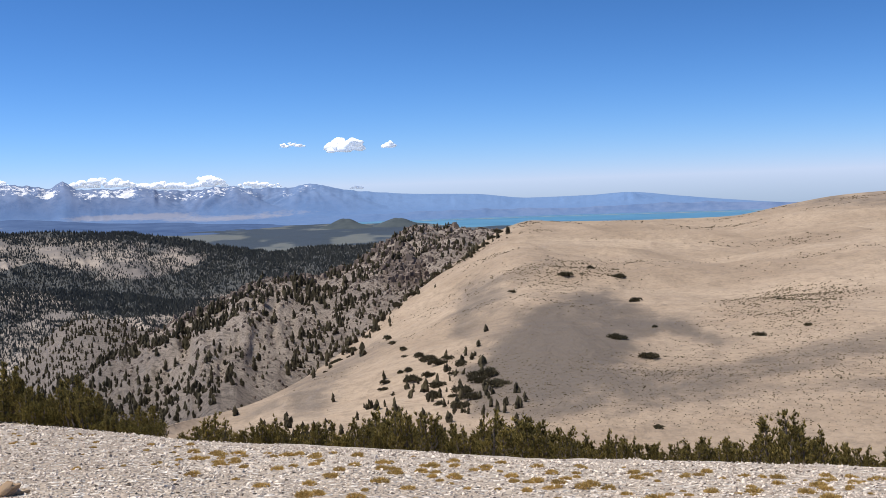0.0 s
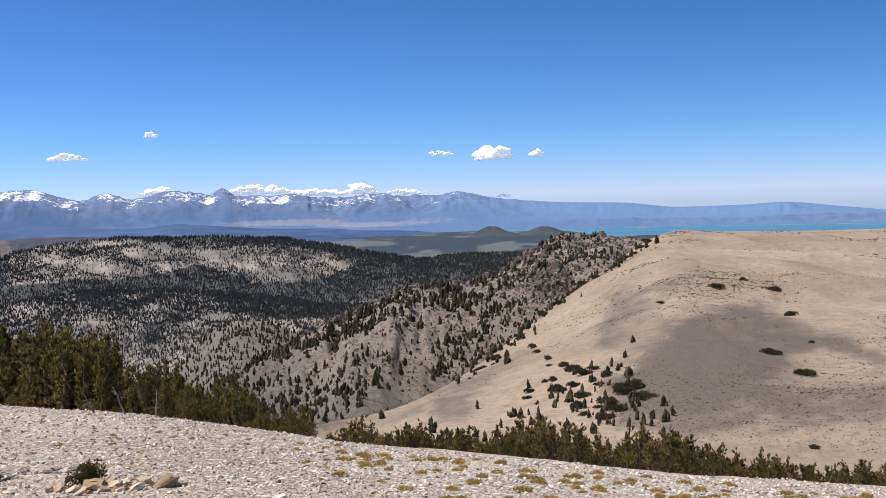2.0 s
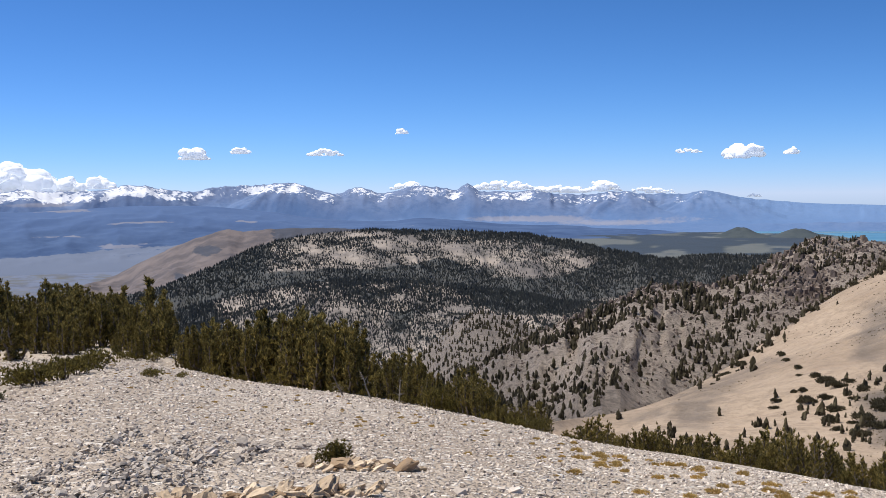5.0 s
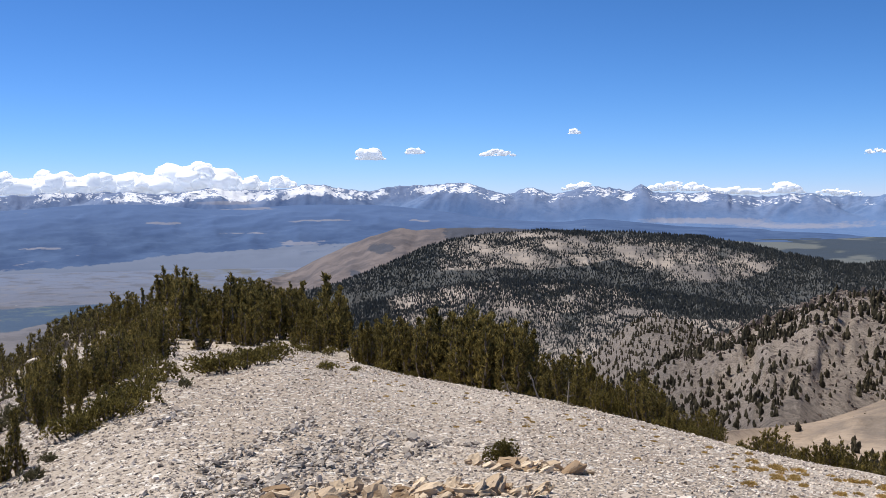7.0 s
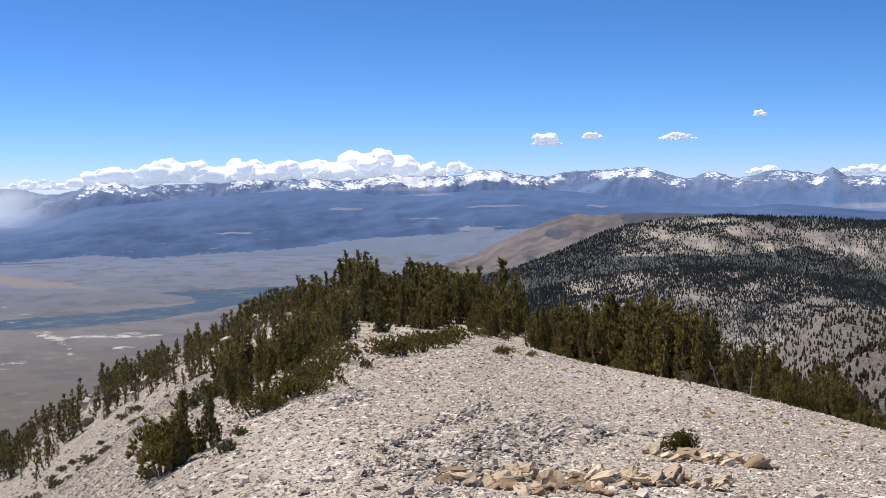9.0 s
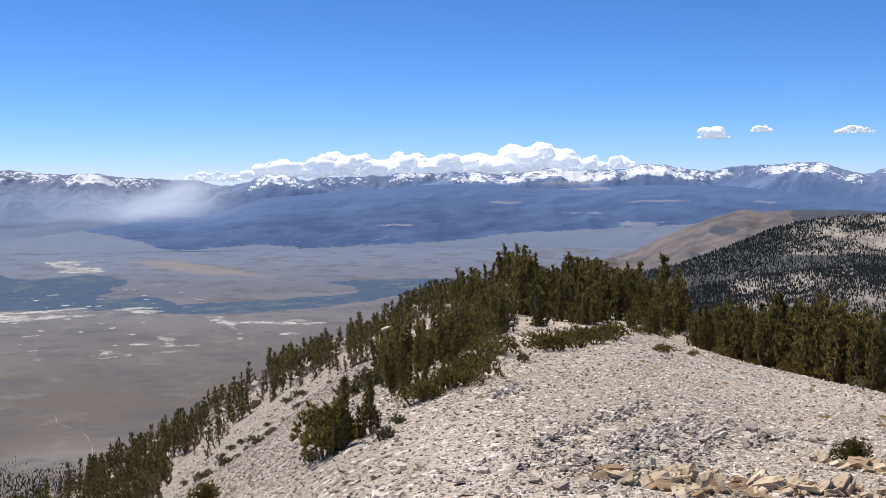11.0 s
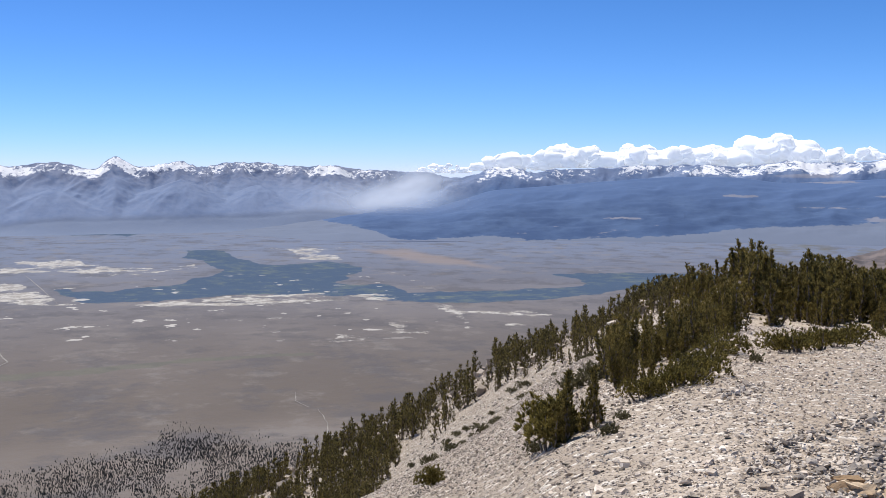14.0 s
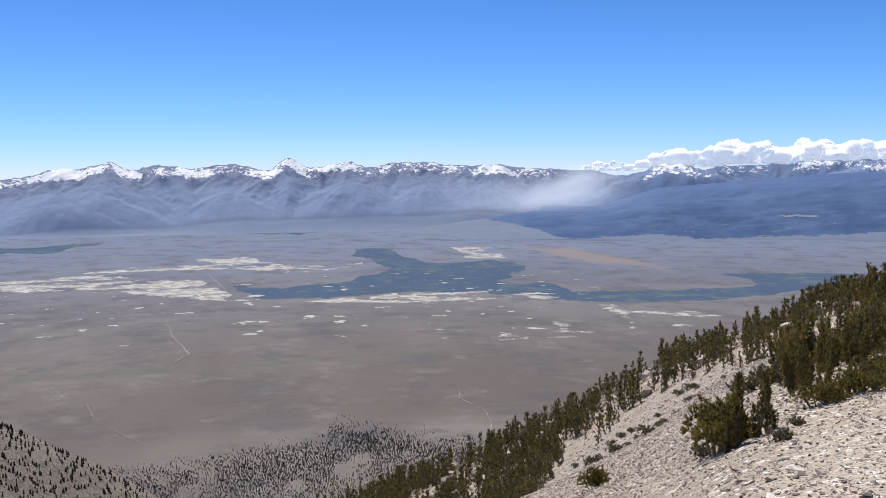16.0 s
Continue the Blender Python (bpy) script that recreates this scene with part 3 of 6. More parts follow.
def height_of(near_r, near_el, top_r, top_el, shape, rough, back, seed, rag, cell, spur):
    def f(A, R):
        A, R = np.broadcast_arrays(np.asarray(A, float), np.asarray(R, float))
        r0, r1 = near_r(A), top_r(A)
        z0 = EYE + r0 * tand(near_el(A))
        z1 = EYE + r1 * tand(top_el(A) + rag * fbm(A * 2.2, A * 0 + seed, 4, seed + 50))
        s = (R - r0) / (r1 - r0)
        sc = np.clip(s, 0, 1)
        z = z0 + (z1 - z0) * shape(sc)
        over = np.maximum(R - r1, 0)
        z = np.where(s > 1, z1 - 0.18 * over - 0.6 * over * over / (r1 * back), z)
        x, y = flat(A, R)
        keep = np.sin(np.pi * np.clip(s, 0, 1.0)) ** 0.7
        if spur:
            # spurs and gullies that run down the slope
            bend = A + 1.6 * fbm(A * 0.25, sc * 2.2, 3, seed + 13)
            z = z + spur * np.sin(np.pi * np.clip(s, 0, 1.0)) ** 0.6 * (0.65 * fbm(bend * 0.24, sc * 1.1, 3, seed + 15, True) + 0.35 * fbm(bend * 0.8, sc * 2.6, 4, seed + 17, True) - 0.15)
        return z + rough * keep * (fbm(x / cell, y / cell, 4, seed + 3) + 0.6 * fbm(x / cell * 1.7, y / cell * 1.7, 4, seed + 9, True))
    return f


def const(v):
    return lambda a: np.full_like(np.asarray(a, float), v)


# tan sand hill
TAN_EL = curve([(-40, -0.8), (-24, -1.23), (-21.7, -1.40), (-19.4, -1.78), (-16, -2.38), (-12, -2.44), (-7.4, -2.40), (-5.5, -2.30), (-4.2, -2.6), (-1.5, -4.3), (2.3, -6.95), (5.5, -9.3),
                (8.2, -10.86), (11, -11.9), (16, -12.75), (20, -14.5)])
TAN_R = curve([(-40, 950), (-24, 850), (-7, 640), (-4, 580), (2, 400), (8, 270), (11, 215), (16, 150), (20, 130)])
TAN_FOOT = curve([(-40, 105), (0, 105), (12, 100), (20, 95)])


LIP = [(-3.9, -8.67), (-4.8, -7.43), (-6.4, -6.84), (-8.3, -6.3), (-9.5, -6.32), (-10.8, -7.05), (-12.3, -7.67), (-14.0, -8.13), (-15.2, -8.73), (-15.9, -9.27), (-15.5, -9.39), (-14.3, -9.04), (-12.8, -8.75), (-11.3, -9.2), (-9.8, -10.1),
       (-7.6, -10.8), (-5.1, -10.9), (-3.8, -10.23)]
SHOULDER = [(-1.4, -5.77), (-3.6, -5.2), (-6.2, -4.47), (-7.1, -4.97), (-5.5, -5.56), (-3.9, -6.15), (-2.9, -7.39), (-1.6, -8.62), (-0.7, -8.59)]
APRON = [(-0.9, -10.48), (-3.8, -9.92), (-7.6, -10.59), (-11.3, -10.89), (-15.8, -10.38), (-18.7, -9.57), (-26, -7.9), (-26, -9.2), (-18.7, -11.04), (-14.3, -12.05), (-9.7, -12.88), (-5.0, -13.65), (-1.8, -12.99), (-1.2, -11.74)]
RIM = [(11.6, -12.68), (9.0, -11.31), (7.1, -10.18), (3.8, -8.44), (2.5, -8.8), (4.5, -9.98), (6.5, -12.69)]
FOOTBAND = [(-9.1, -13.19), (-15.8, -11.72), (-21.9, -10.92), (-26, -10.7), (-26, -11.3), (-16.6, -12.05), (-9.7, -13.4)]


def tan_masks(A, S, R, E):
    """Grey tone: sharp below the lip of the bowl and fading out downhill, and in bands along the foot."""
    wa = A + 0.5 * fbm(A * 0.5, E * 1.1, 4, 12)
    we = E + 0.25 * fbm(A * 0.6 + 20, E * 1.2, 4, 13)
    lip = inside(LIP, A + 0.4 * (wa - A), we, 0.45, 1.6) * (0.62 + 0.38 * smooth(-9.3, -7.2, E + 0.25 * np.abs(A + 9)))
    grey = 0.58 * lip * (0.25 + 0.75 * smooth(-3.0, -7.5, A)) + 0.40 * inside(LIP, wa, we, 1.5, 1.6) + 0.50 * np.exp(-((wa + 5.0) / 4.2) ** 2 - ((we + 9.6) / 2.3) ** 2)
    grey = grey + 0.60 * inside(SHOULDER, wa, we, 0.6, 1.6) + 0.62 * inside(APRON, wa, we, 0.40, 2.0) + 0.55 * inside(RIM, wa, we, 0.6, 1.6) + 0.45 * inside(FOOTBAND, wa, we, 0.14, 2.0)
    grey = grey + 0.35 * smooth(-0.5, -5.0, A) * smooth(-14.5, -9, A) * smooth(-8.2, -9.6, E) * smooth(-12.6, -11, E)
    grey = grey + 0.5 * smooth(-2.3, -1.7, E) * smooth(-17, -20, A) - 0.25 * smooth(0.0, 0.5, fbm(A * 0.8, E * 2.2, 4, 14))
    scrub = 1.3 * np.exp(-((A + 19.3) / 2.8) ** 2 - ((E + 7.3) / 1.1) ** 2) + 0.7 * smooth(-8.5, -11, E) * smooth(-14.2, -13.5, E) * smooth(1, -3, A) + 0.5 * np.exp(-((A + 6) / 3.5) ** 2 - ((E + 5.2) / 1.0) ** 2) + 0.25
    return {"grey": np.clip(grey, 0, 1.6), "scrub": scrub}


tan_hill, tan_z = hill("tan_hill", -40, 20, 0.14, TAN_FOOT, lambda a: TAN_EL(a) * 0 - 15.9, TAN_R, TAN_EL, 170, lambda s: 0.75 * s ** 1.15 + 0.25 * s * s * (3 - 2 * s), 5.5, M_HILL, tan_masks,
                       seed=11, label="smooth tan sand hill with grey bands", cell=90.0)

# pale flank with scattered pines and a dark rocky crest
FLANK_EL = curve([(-8, -2.9), (-3.5, -2.75), (-2.2, -2.75), (-1.0, -2.50), (0.8, -2.44), (2.1, -2.85), (4.1, -4.16), (5.5, -4.75), (6.7, -5.0), (9.1, -4.9), (11, -5.56), (13.8, -6.78), (16.3, -7.83), (19.2, -9.37),
                  (21.9, -10.9), (26, -13.2), (32, -16)])
FLANK_R = curve([(-8, 760), (0, 740), (9, 560), (20, 430), (32, 330)])
FLANK_FOOT = lambda a: np.where(a < 14, np.maximum(TAN_R(a) * 1.02, 190), 190.0)
FLANK_FEL = lambda a: np.minimum(TAN_EL(a) - 0.8, FLANK_EL(a) - 1.0) * smooth(17, 12, a) + smooth(12, 17, a) * (-16.5)


def flank_masks(A, S, R, E):
    rock = 0.9 * np.exp(-((A - 1.7 + 0.0) / 1.6) ** 2 - ((E + 4.9) / 1.3) ** 2) + 0.5 * np.exp(-((S - 0.97) / 0.06) ** 2) * smooth(3, 8, A)
    grey = 0.55 * smooth(13, 18, A) + 0.3 * smooth(-8.5, -11, E)
    return {"rock": rock, "grey": grey}


flank, flank_z = hill("scree_flank", -8, 32, 0.15, FLANK_FOOT, FLANK_FEL, FLANK_R, FLANK_EL, 110, lambda s: s, 3.5, M_FLANK, flank_masks, seed=23, rag=0.16, spur=9.0,
                      label="steep pale scree flank with a dark rocky crest", cell=45.0)
SPUR_EL = curve([(9, -9.5), (13, -8.4), (15, -7.7), (16.6, -7.2), (17.7, -6.7), (19.2, -6.55), (20.3, -6.85), (21.5, -7.9), (23.5, -9.8), (26, -12.5), (30, -15)])
spur, spur_z = hill("grey_spur", 9, 30, 0.2, const(440), lambda a: SPUR_EL(a) - 5, const(760), SPUR_EL, 50, lambda s: s, 5.0, M_FLANK,
                    lambda A, S, R, E: {"rock": 0.25 + 0 * A, "grey": 0.8 + 0 * A}, seed=37, rag=0.06, label="low grey scree spur with scattered pines", cell=50.0)

# forested hills
HILLA_EL = curve([(-8, -3.6), (0, -3.45), (3.4, -3.32), (6.6, -3.32), (9.0, -3.50), (11.5, -3.05), (14.5, -2.45), (17.4, -2.08), (21, -1.86), (25.5, -1.80), (27.5, -1.88), (29.5, -2.1), (31.6, -2.62), (33.8, -3.55),
                  (36.7, -4.63), (39.8, -5.3), (44, -6.6), (50, -8)])
HILLA_R = curve([(-8, 2300), (9, 2200), (25, 2250), (36, 1900), (50, 1400)])
HILLB_EL = curve([(-8, -6), (5, -6.2), (10, -6.0), (14, -5.9), (17, -5.4), (20, -5.0), (24, -4.65), (27, -4.6), (31, -4.95), (35, -5.75), (39, -6.9), (44, -8.5), (50, -10)])
B_R = curve([(-8, 1500), (25, 1500), (50, 1250)])


BAND_EL = curve([(34, -4.1), (31, -4.35), (27, -4.35), (23.5, -4.3), (21.6, -4.1), (19.7, -4.9), (17.8, -5.6), (15, -5.6), (12.4, -4.7), (9, -4.4), (0, -4.2)])
BAND_W = curve([(34, 0.15), (31, 0.25), (27, 0.35), (23.5, 0.45), (20, 0.75), (17, 0.95), (13, 0.95), (9, 0.9), (0, 0.7)])


def forest_a(A, S, R, E):
    """Share of forest over the back hill: a dark belt along its foot, a wooded crest, bare pale spurs between."""
    w = 0.22 * fbm(A * 0.9, E * 2.5, 4, 43)
    belt = smooth(1.25, 0.75, np.abs(E - BAND_EL(A) + w) / BAND_W(A))
    crest = smooth(0.75, 0.15, (HILLA_EL(A) - E + 1.2 * w) / np.interp(A, (8, 13, 19, 22, 27), (1.0, 0.9, 0.55, 0.35, 0.02)))
    bare = np.zeros_like(A)
    for a0, e0, wa, we, lean in ((25.6, -2.0, 1.9, 0.20, 0.0), (26.8, -3.25, 1.6, 0.40, 0.25), (28.6, -2.9, 1.0, 0.35, 0.2), (22.7, -2.5, 1.5, 0.22, 0.18), (20.6, -2.95, 0.9, 0.42, 0.30), (24.4, -2.7, 1.2, 0.25, 0.2), (16.6, -4.2, 1.1, 0.45, 0.3),
                                 (18.6, -3.6, 1.2, 0.30, 0.25), (13.6, -3.7, 1.3, 0.28, 0.2), (7, -3.75, 2.6, 0.25, 0.0), (22.9, -3.5, 1.0, 0.25, 0.2)):
        bare = np.maximum(bare, np.exp(-((A - a0) / (0.85 * wa)) ** 2 - ((E - e0 - lean * (A - a0) + 0.8 * w) / (0.9 * we)) ** 2))
    return {"forest": np.clip(0.54 + 0.25 * smooth(0.0, 0.4, 4 * w) + 0.9 * np.maximum(np.maximum(belt, crest), 0.75 * smooth(30.6, 32.2, A + 0.8 * w)) - 0.80 * bare * (1 - belt), 0.03, 1.25)}


def forest_b(A, S, R, E):
    w = 0.25 * fbm(A * 0.8, E * 2.0, 4, 44)
    belt = smooth(1.25, 0.75, np.abs(E - BAND_EL(A) + w) / BAND_W(A))
    bare = np.zeros_like(A)
    for a0, e0, wa, we in ((30.2, -5.35, 1.6, 0.28), (23.5, -5.65, 0.8, 0.22), (20.5, -6.4, 1.0, 0.3), (17.1, -6.9, 0.9, 0.3), (27, -6.3, 0.9, 0.3), (33, -5.9, 1.0, 0.3)):
        bare = np.maximum(bare, np.exp(-((A - a0) / wa) ** 2 - ((E - e0 + 0.6 * w) / we) ** 2))
    return {"forest": np.clip(0.48 + 0.9 * np.maximum(belt, 0.7 * smooth(33.0, 34.6, A + 0.8 * w)) + 0.35 * smooth(0.1, 0.5, 4 * w) - 0.5 * bare, 0.04, 1.2)}


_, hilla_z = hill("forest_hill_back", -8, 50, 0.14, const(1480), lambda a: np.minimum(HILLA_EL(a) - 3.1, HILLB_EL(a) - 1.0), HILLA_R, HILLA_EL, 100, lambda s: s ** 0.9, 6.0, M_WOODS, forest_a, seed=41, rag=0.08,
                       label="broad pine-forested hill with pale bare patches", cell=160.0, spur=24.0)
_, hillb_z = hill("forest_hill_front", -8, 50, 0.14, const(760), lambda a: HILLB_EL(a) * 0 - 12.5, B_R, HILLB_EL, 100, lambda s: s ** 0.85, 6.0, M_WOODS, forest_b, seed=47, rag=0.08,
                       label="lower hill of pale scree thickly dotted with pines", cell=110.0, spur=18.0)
BROWN_EL = curve([(22, -1.9), (28.7, -1.62), (30.4, -1.62), (32.3, -1.74), (33.1, -1.64), (34.3, -1.91), (35.2, -2.2), (36.6, -2.78), (38.2, -3.5), (39.1, -3.95), (41, -4.5), (44, -5.2)])
BROWN_R = curve([(22, 2850), (34, 2850), (37, 3000), (39.1, 3100), (41, 2750), (44, 2400)])


def brown_masks(A, S, R, E):
    wood = np.exp(-((A - 34.3) / 0.9) ** 2 - ((E + 2.75) / 0.35) ** 2) + 0.9 * np.exp(-((A - 35.6 - 0.9 * (E + 4.3)) / 0.45) ** 2) * smooth(-3.6, -4.2, E) + 0.8 * smooth(31.5, 30.2, A)
    return {"wood": wood}


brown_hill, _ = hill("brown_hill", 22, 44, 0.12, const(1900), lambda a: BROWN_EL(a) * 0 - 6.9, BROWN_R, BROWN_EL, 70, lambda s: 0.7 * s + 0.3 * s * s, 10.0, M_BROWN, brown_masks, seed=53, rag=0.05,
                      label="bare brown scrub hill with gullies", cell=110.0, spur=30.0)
# corner flank
CORNER_EL = curve([(84, -19.5), (88.6, -16.7), (91.1, -15.1), (93.4, -13.8), (95.5, -12.6), (100, -10.5), (108, -8)])
corner, corner_z = hill("corner_flank", 84, 108, 0.2, const(280), lambda a: CORNER_EL(a) - 9, const(480), CORNER_EL, 40, lambda s: s, 4.0, M_FLANK,
                        lambda A, S, R, E: {"rock": 0.1 + 0 * A, "grey": 0.45 + 0 * A}, seed=59, rag=0.04, label="pale scree flank dotted with pines above the plain")

# ---------------------------------------------------------------- the far side
BENCH_EL = curve([(3, -2.6), (6, -2.2), (9, -1.85), (14, -1.62), (18, -1.5), (22.5, -1.15), (24.2, -1.3), (28, -1.1), (31.3, -0.62), (35.2, -0.3), (38.1, -0.28), (40, -0.36), (43.8, -0.52), (46.5, -0.24), (49.2, -0.2), (51, -0.28),
                  (54.3, -0.52), (57, -0.75), (59.5, -0.95), (61.4, -1.5), (63.3, -1.92), (65.7, -1.84), (67.6, -1.98), (69.8, -2.28), (72, -2.6), (77.4, -2.95), (80, -3.1)])
BENCH_LOW = curve([(3, -2.3), (10, -2.25), (14, -2.3), (24, -2.4), (31, -2.6), (36, -2.6), (40.8, -2.85), (43, -2.98), (45.3, -3.08), (47.5, -3.38), (51, -3.66), (54.3, -3.76), (56.5, -3.86), (60, -3.66), (64.4, -3.88), (67, -3.2), (69.8, -2.75), (77, -3.1), (80, -3.2)])
az = np.arange(3, 80.05, 0.12)
A, S = np.meshgrid(az, np.concatenate([np.linspace(0, 1, 80), [1.06]]), indexing="ij")
r0 = 3450 + 110 * smooth(30, 24, A) + 720 * smooth(68, 78, A)
R = r0 + (4330 - r0) * S
low_ = np.degrees(np.arctan((plain_height(A, r0) - 2 - EYE) / r0))
rolls = fbm(A * 0.16 + 1.5 * fbm(A * 0.1, S * 2, 3, 68), S * 3.4, 5, 67)
hills_ = fbm(A * 0.45, S * 7.0, 4, 70, True)
E = low_ + (BENCH_EL(A) - low_) * np.clip(S, 0, 1) ** 0.85 + (0.30 * rolls + 0.12 * hills_) * smooth(0.0, 0.25, S) * smooth(1.0, 0.8, S) * np.clip((BENCH_EL(A) - low_) / 2.5, 0.15, 1)
E = np.minimum(E, BENCH_EL(A) + 0.04 * fbm(A * 0.8, A * 0, 3, 73))
E = np.where(S > 1, low_ - 0.5, E)
clear = 0.52 * smooth(0.15, 0.5, fbm(A * 0.5 + 9, S * 14, 4, 62)) * smooth(0.5, 0.2, S) * smooth(30, 42, A)
for a0, e0, wa, we in ((41.9, -0.47, 2.3, 0.10), (46.2, -1.22, 1.3, 0.10), (37.4, -1.17, 2.1, 0.09), (41.4, -1.81, 1.9, 0.05), (38.6, -2.42, 1.8, 0.16), (32.3, -1.2, 1.0, 0.06), (52.3, -2.5, 1.3, 0.05), (16.0, -1.2, 3.0, 0.12), (9, -1.62, 2.0, 0.1)):
    clear = clear + 0.95 * np.exp(-((A - a0 + 0.8 * fbm(A * 0.7, S * 9, 4, 81)) / wa) ** 4 - ((E - e0 + 0.10 * fbm(A * 1.2, S * 9, 4, 82)) / we) ** 2)
open_ = smooth(0.30, 0.02, E - BENCH_LOW(A)) * (0.9 + 0.0 * A) + 0.75 * smooth(68, 74, A) * smooth(0.6, 0.2, S)
open_ = open_ * smooth(22, 28, A)
x, y = flat(A, R)
z = EYE + R * tand(E)
# how much of the paler painted haze, growing to the back
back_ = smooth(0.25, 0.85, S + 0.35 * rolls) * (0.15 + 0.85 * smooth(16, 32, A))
forest_bench = tagged(new("forest_bench"), "pine forest painted haze blue, rising to the far range", "forest", kind="backdrop")
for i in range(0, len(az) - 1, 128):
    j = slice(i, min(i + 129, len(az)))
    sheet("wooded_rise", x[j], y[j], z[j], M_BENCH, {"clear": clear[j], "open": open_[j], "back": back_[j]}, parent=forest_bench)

# snowy range, by stretches of its crest
CREST = ([(-40, -2.0), (-20, -1.72), (-16.3, -1.44), (-13.6, -1.16), (-10.8, -0.88), (-8.7, -0.98), (-5.5, -1.01), (-2.4, -0.70), (1.1, -0.57), (3.3, -0.38), (5.2, -0.14), (6.8, 0.16), (8.3, 0.0), (10.2, 0.03), (11.4, 0.22),
          (13.0, 0.05), (14.7, 0.09), (16.4, 0.30), (17.3, 0.25), (19.0, 0.28), (19.8, 0.72), (20.5, 0.42)]
         + [(21.7, 0.60), (22.6, 0.62), (24.6, 0.28), (25.9, 0.60), (27.3, 0.28), (28.6, 0.6), (29.6, 0.87), (31.6, 0.8), (33.5, 0.72), (35.0, 0.47), (36.6, 0.66), (38.3, 0.85), (39.5, 0.6), (41.6, 0.52), (43.7, 0.62), (46.1, 0.34),
            (48.1, 0.42), (51.4, 0.38), (53.9, 0.25), (56.2, 0.2), (57.3, 0.05), (58.5, 0.33), (59.5, 0.31), (60.7, -0.08)]
         + [(61.9, -0.26), (63.3, 0.04), (65.5, 0.12), (66.8, 0.18), (68.8, 0.42), (69.8, 0.40), (71.4, 0.45), (72.4, 0.58), (74.0, 0.60), (75.8, 0.36), (76.7, 0.66), (78.9, 0.30), (80.2, 0.88), (81.3, 0.26), (83.1, 0.57), (84.3, 0.50),
            (85.5, 0.34), (86.4, 0.55), (87.4, 0.52), (88.5, 0.31), (89.6, 0.73), (91.4, 0.4), (92.7, 0.34), (93.4, 0.1), (95.0, -0.12), (100, 0.3), (110, 0.2)])
RANGE_EL = curve(CREST)
RANGE_FOOT = curve([(-40, -2.75), (10, -2.6), (25, -3.3), (60, -3.4), (69.8, -2.15), (73, -2.42), (78, -2.5), (83, -2.5), (87, -2.95), (93, -3.1), (110, -3.2)])

az = np.arange(-36, 104, 0.09)
rr = np.concatenate([np.linspace(3980, 4760, 112), [4800]])
A, R = np.meshgrid(az, rr, indexing="ij")
S = np.clip((R - 3980) / 780, 0, 1)
rx, ry = flat(A, R)
left = smooth(60, 68, A)
body = RANGE_EL(A)
foot = np.degrees(np.arctan((plain_height(A, R * 0 + 3980) - 3 - EYE) / 3980))
knee = RANGE_FOOT(A)
DEEP = 9.0   # depth of the range against its bearings


def massif(A, S, a0, s0, el, steep, seed):
    """One mountain: a pyramid with ridges running down from its top; gives its height and how ridge-like each place is."""
    u = A - a0 + 0.30 * fbm(A * 0.9, S * 8, 4, seed + 5)
    v = (s0 - S) * DEEP + 0.25 * fbm(A * 1.0 + 9, S * 9, 4, seed + 6)
    far_ = np.hypot(u, v)
    turn = np.arctan2(v, u)
    ridge = 0.5 + 0.5 * fbm(np.cos(turn) * 1.5 + seed * 1.3, np.sin(turn) * 1.5 + 0.3 * np.log(far_ + 0.35), 4, seed, True)
    return el - steep * far_ * (1.25 - 0.5 * ridge), ridge


# a gentle field of ridges, and on it the summits
warp = 1.1 * fbm(A * 0.3, S * 2.0, 3, 74)
spine = 0.5 + 0.5 * fbm((A + warp) * 0.45, S * 3.0 + 0.25 * A, 5, 75, True)
fine = 0.5 + 0.5 * fbm((A + warp) * 1.2, S * 8.0, 5, 76, True)
rise = left * np.where(S < 0.2, 0, ((S - 0.2) / 0.8).clip(0, 1) ** 0.95) + (1 - left) * S ** 1.5
E_ = foot + (knee - foot) * left * smooth(0.0, 0.25, S) + (body - foot - (knee - foot) * left) * rise
E_ = E_ - smooth(0.25, 0.9, S) * ((0.22 + 0.12 * left) * (1 - spine) + 0.16 * (1 - fine)) * (0.35 + 0.65 * smooth(2, 14, A))
ridge_ = 0.55 * spine + 0.45 * fine
g = np.random.default_rng(77)
tops = [(a1, 0.93, e1 + 0.02, 0.34 if a1 < 62 else 0.52) for (a_1, e_1), (a1, e1), (a2, e2) in zip(CREST, CREST[1:], CREST[2:]) if e1 >= e_1 and e1 >= e2]
for a1 in np.arange(67, 108, 2.6):
    c1, k1 = float(RANGE_EL(a1)), float(RANGE_FOOT(a1))
    tops.append((a1 + g.uniform(-0.9, 0.9), g.uniform(0.55, 0.7), k1 + (c1 - k1) * g.uniform(0.5, 0.75), 0.42))
for k, (a1, s1, e1, st) in enumerate(tops):
    w = (az > a1 - 6) & (az < a1 + 6)
    e2, q2 = massif(A[w], S[w], a1, s1, e1, st, 700 + k)
    keep_ = left[w] * smooth(0.12, 0.5, S[w]) + (1 - left[w]) * smooth(0.5, 0.75, S[w])
    e2 = E_[w] + (e2 - E_[w]) * keep_
    up = smooth(-0.03, 0.03, e2 - E_[w])
    E_[w], ridge_[w] = E_[w] + (np.maximum(e2, E_[w]) - E_[w]) * up, ridge_[w] + (0.6 * q2 + 0.4 * fine[w] - ridge_[w]) * up
# nearer foothills beyond the lake
fore = np.exp(-((S - 0.30) / 0.10) ** 2) * smooth(8, 2, A)
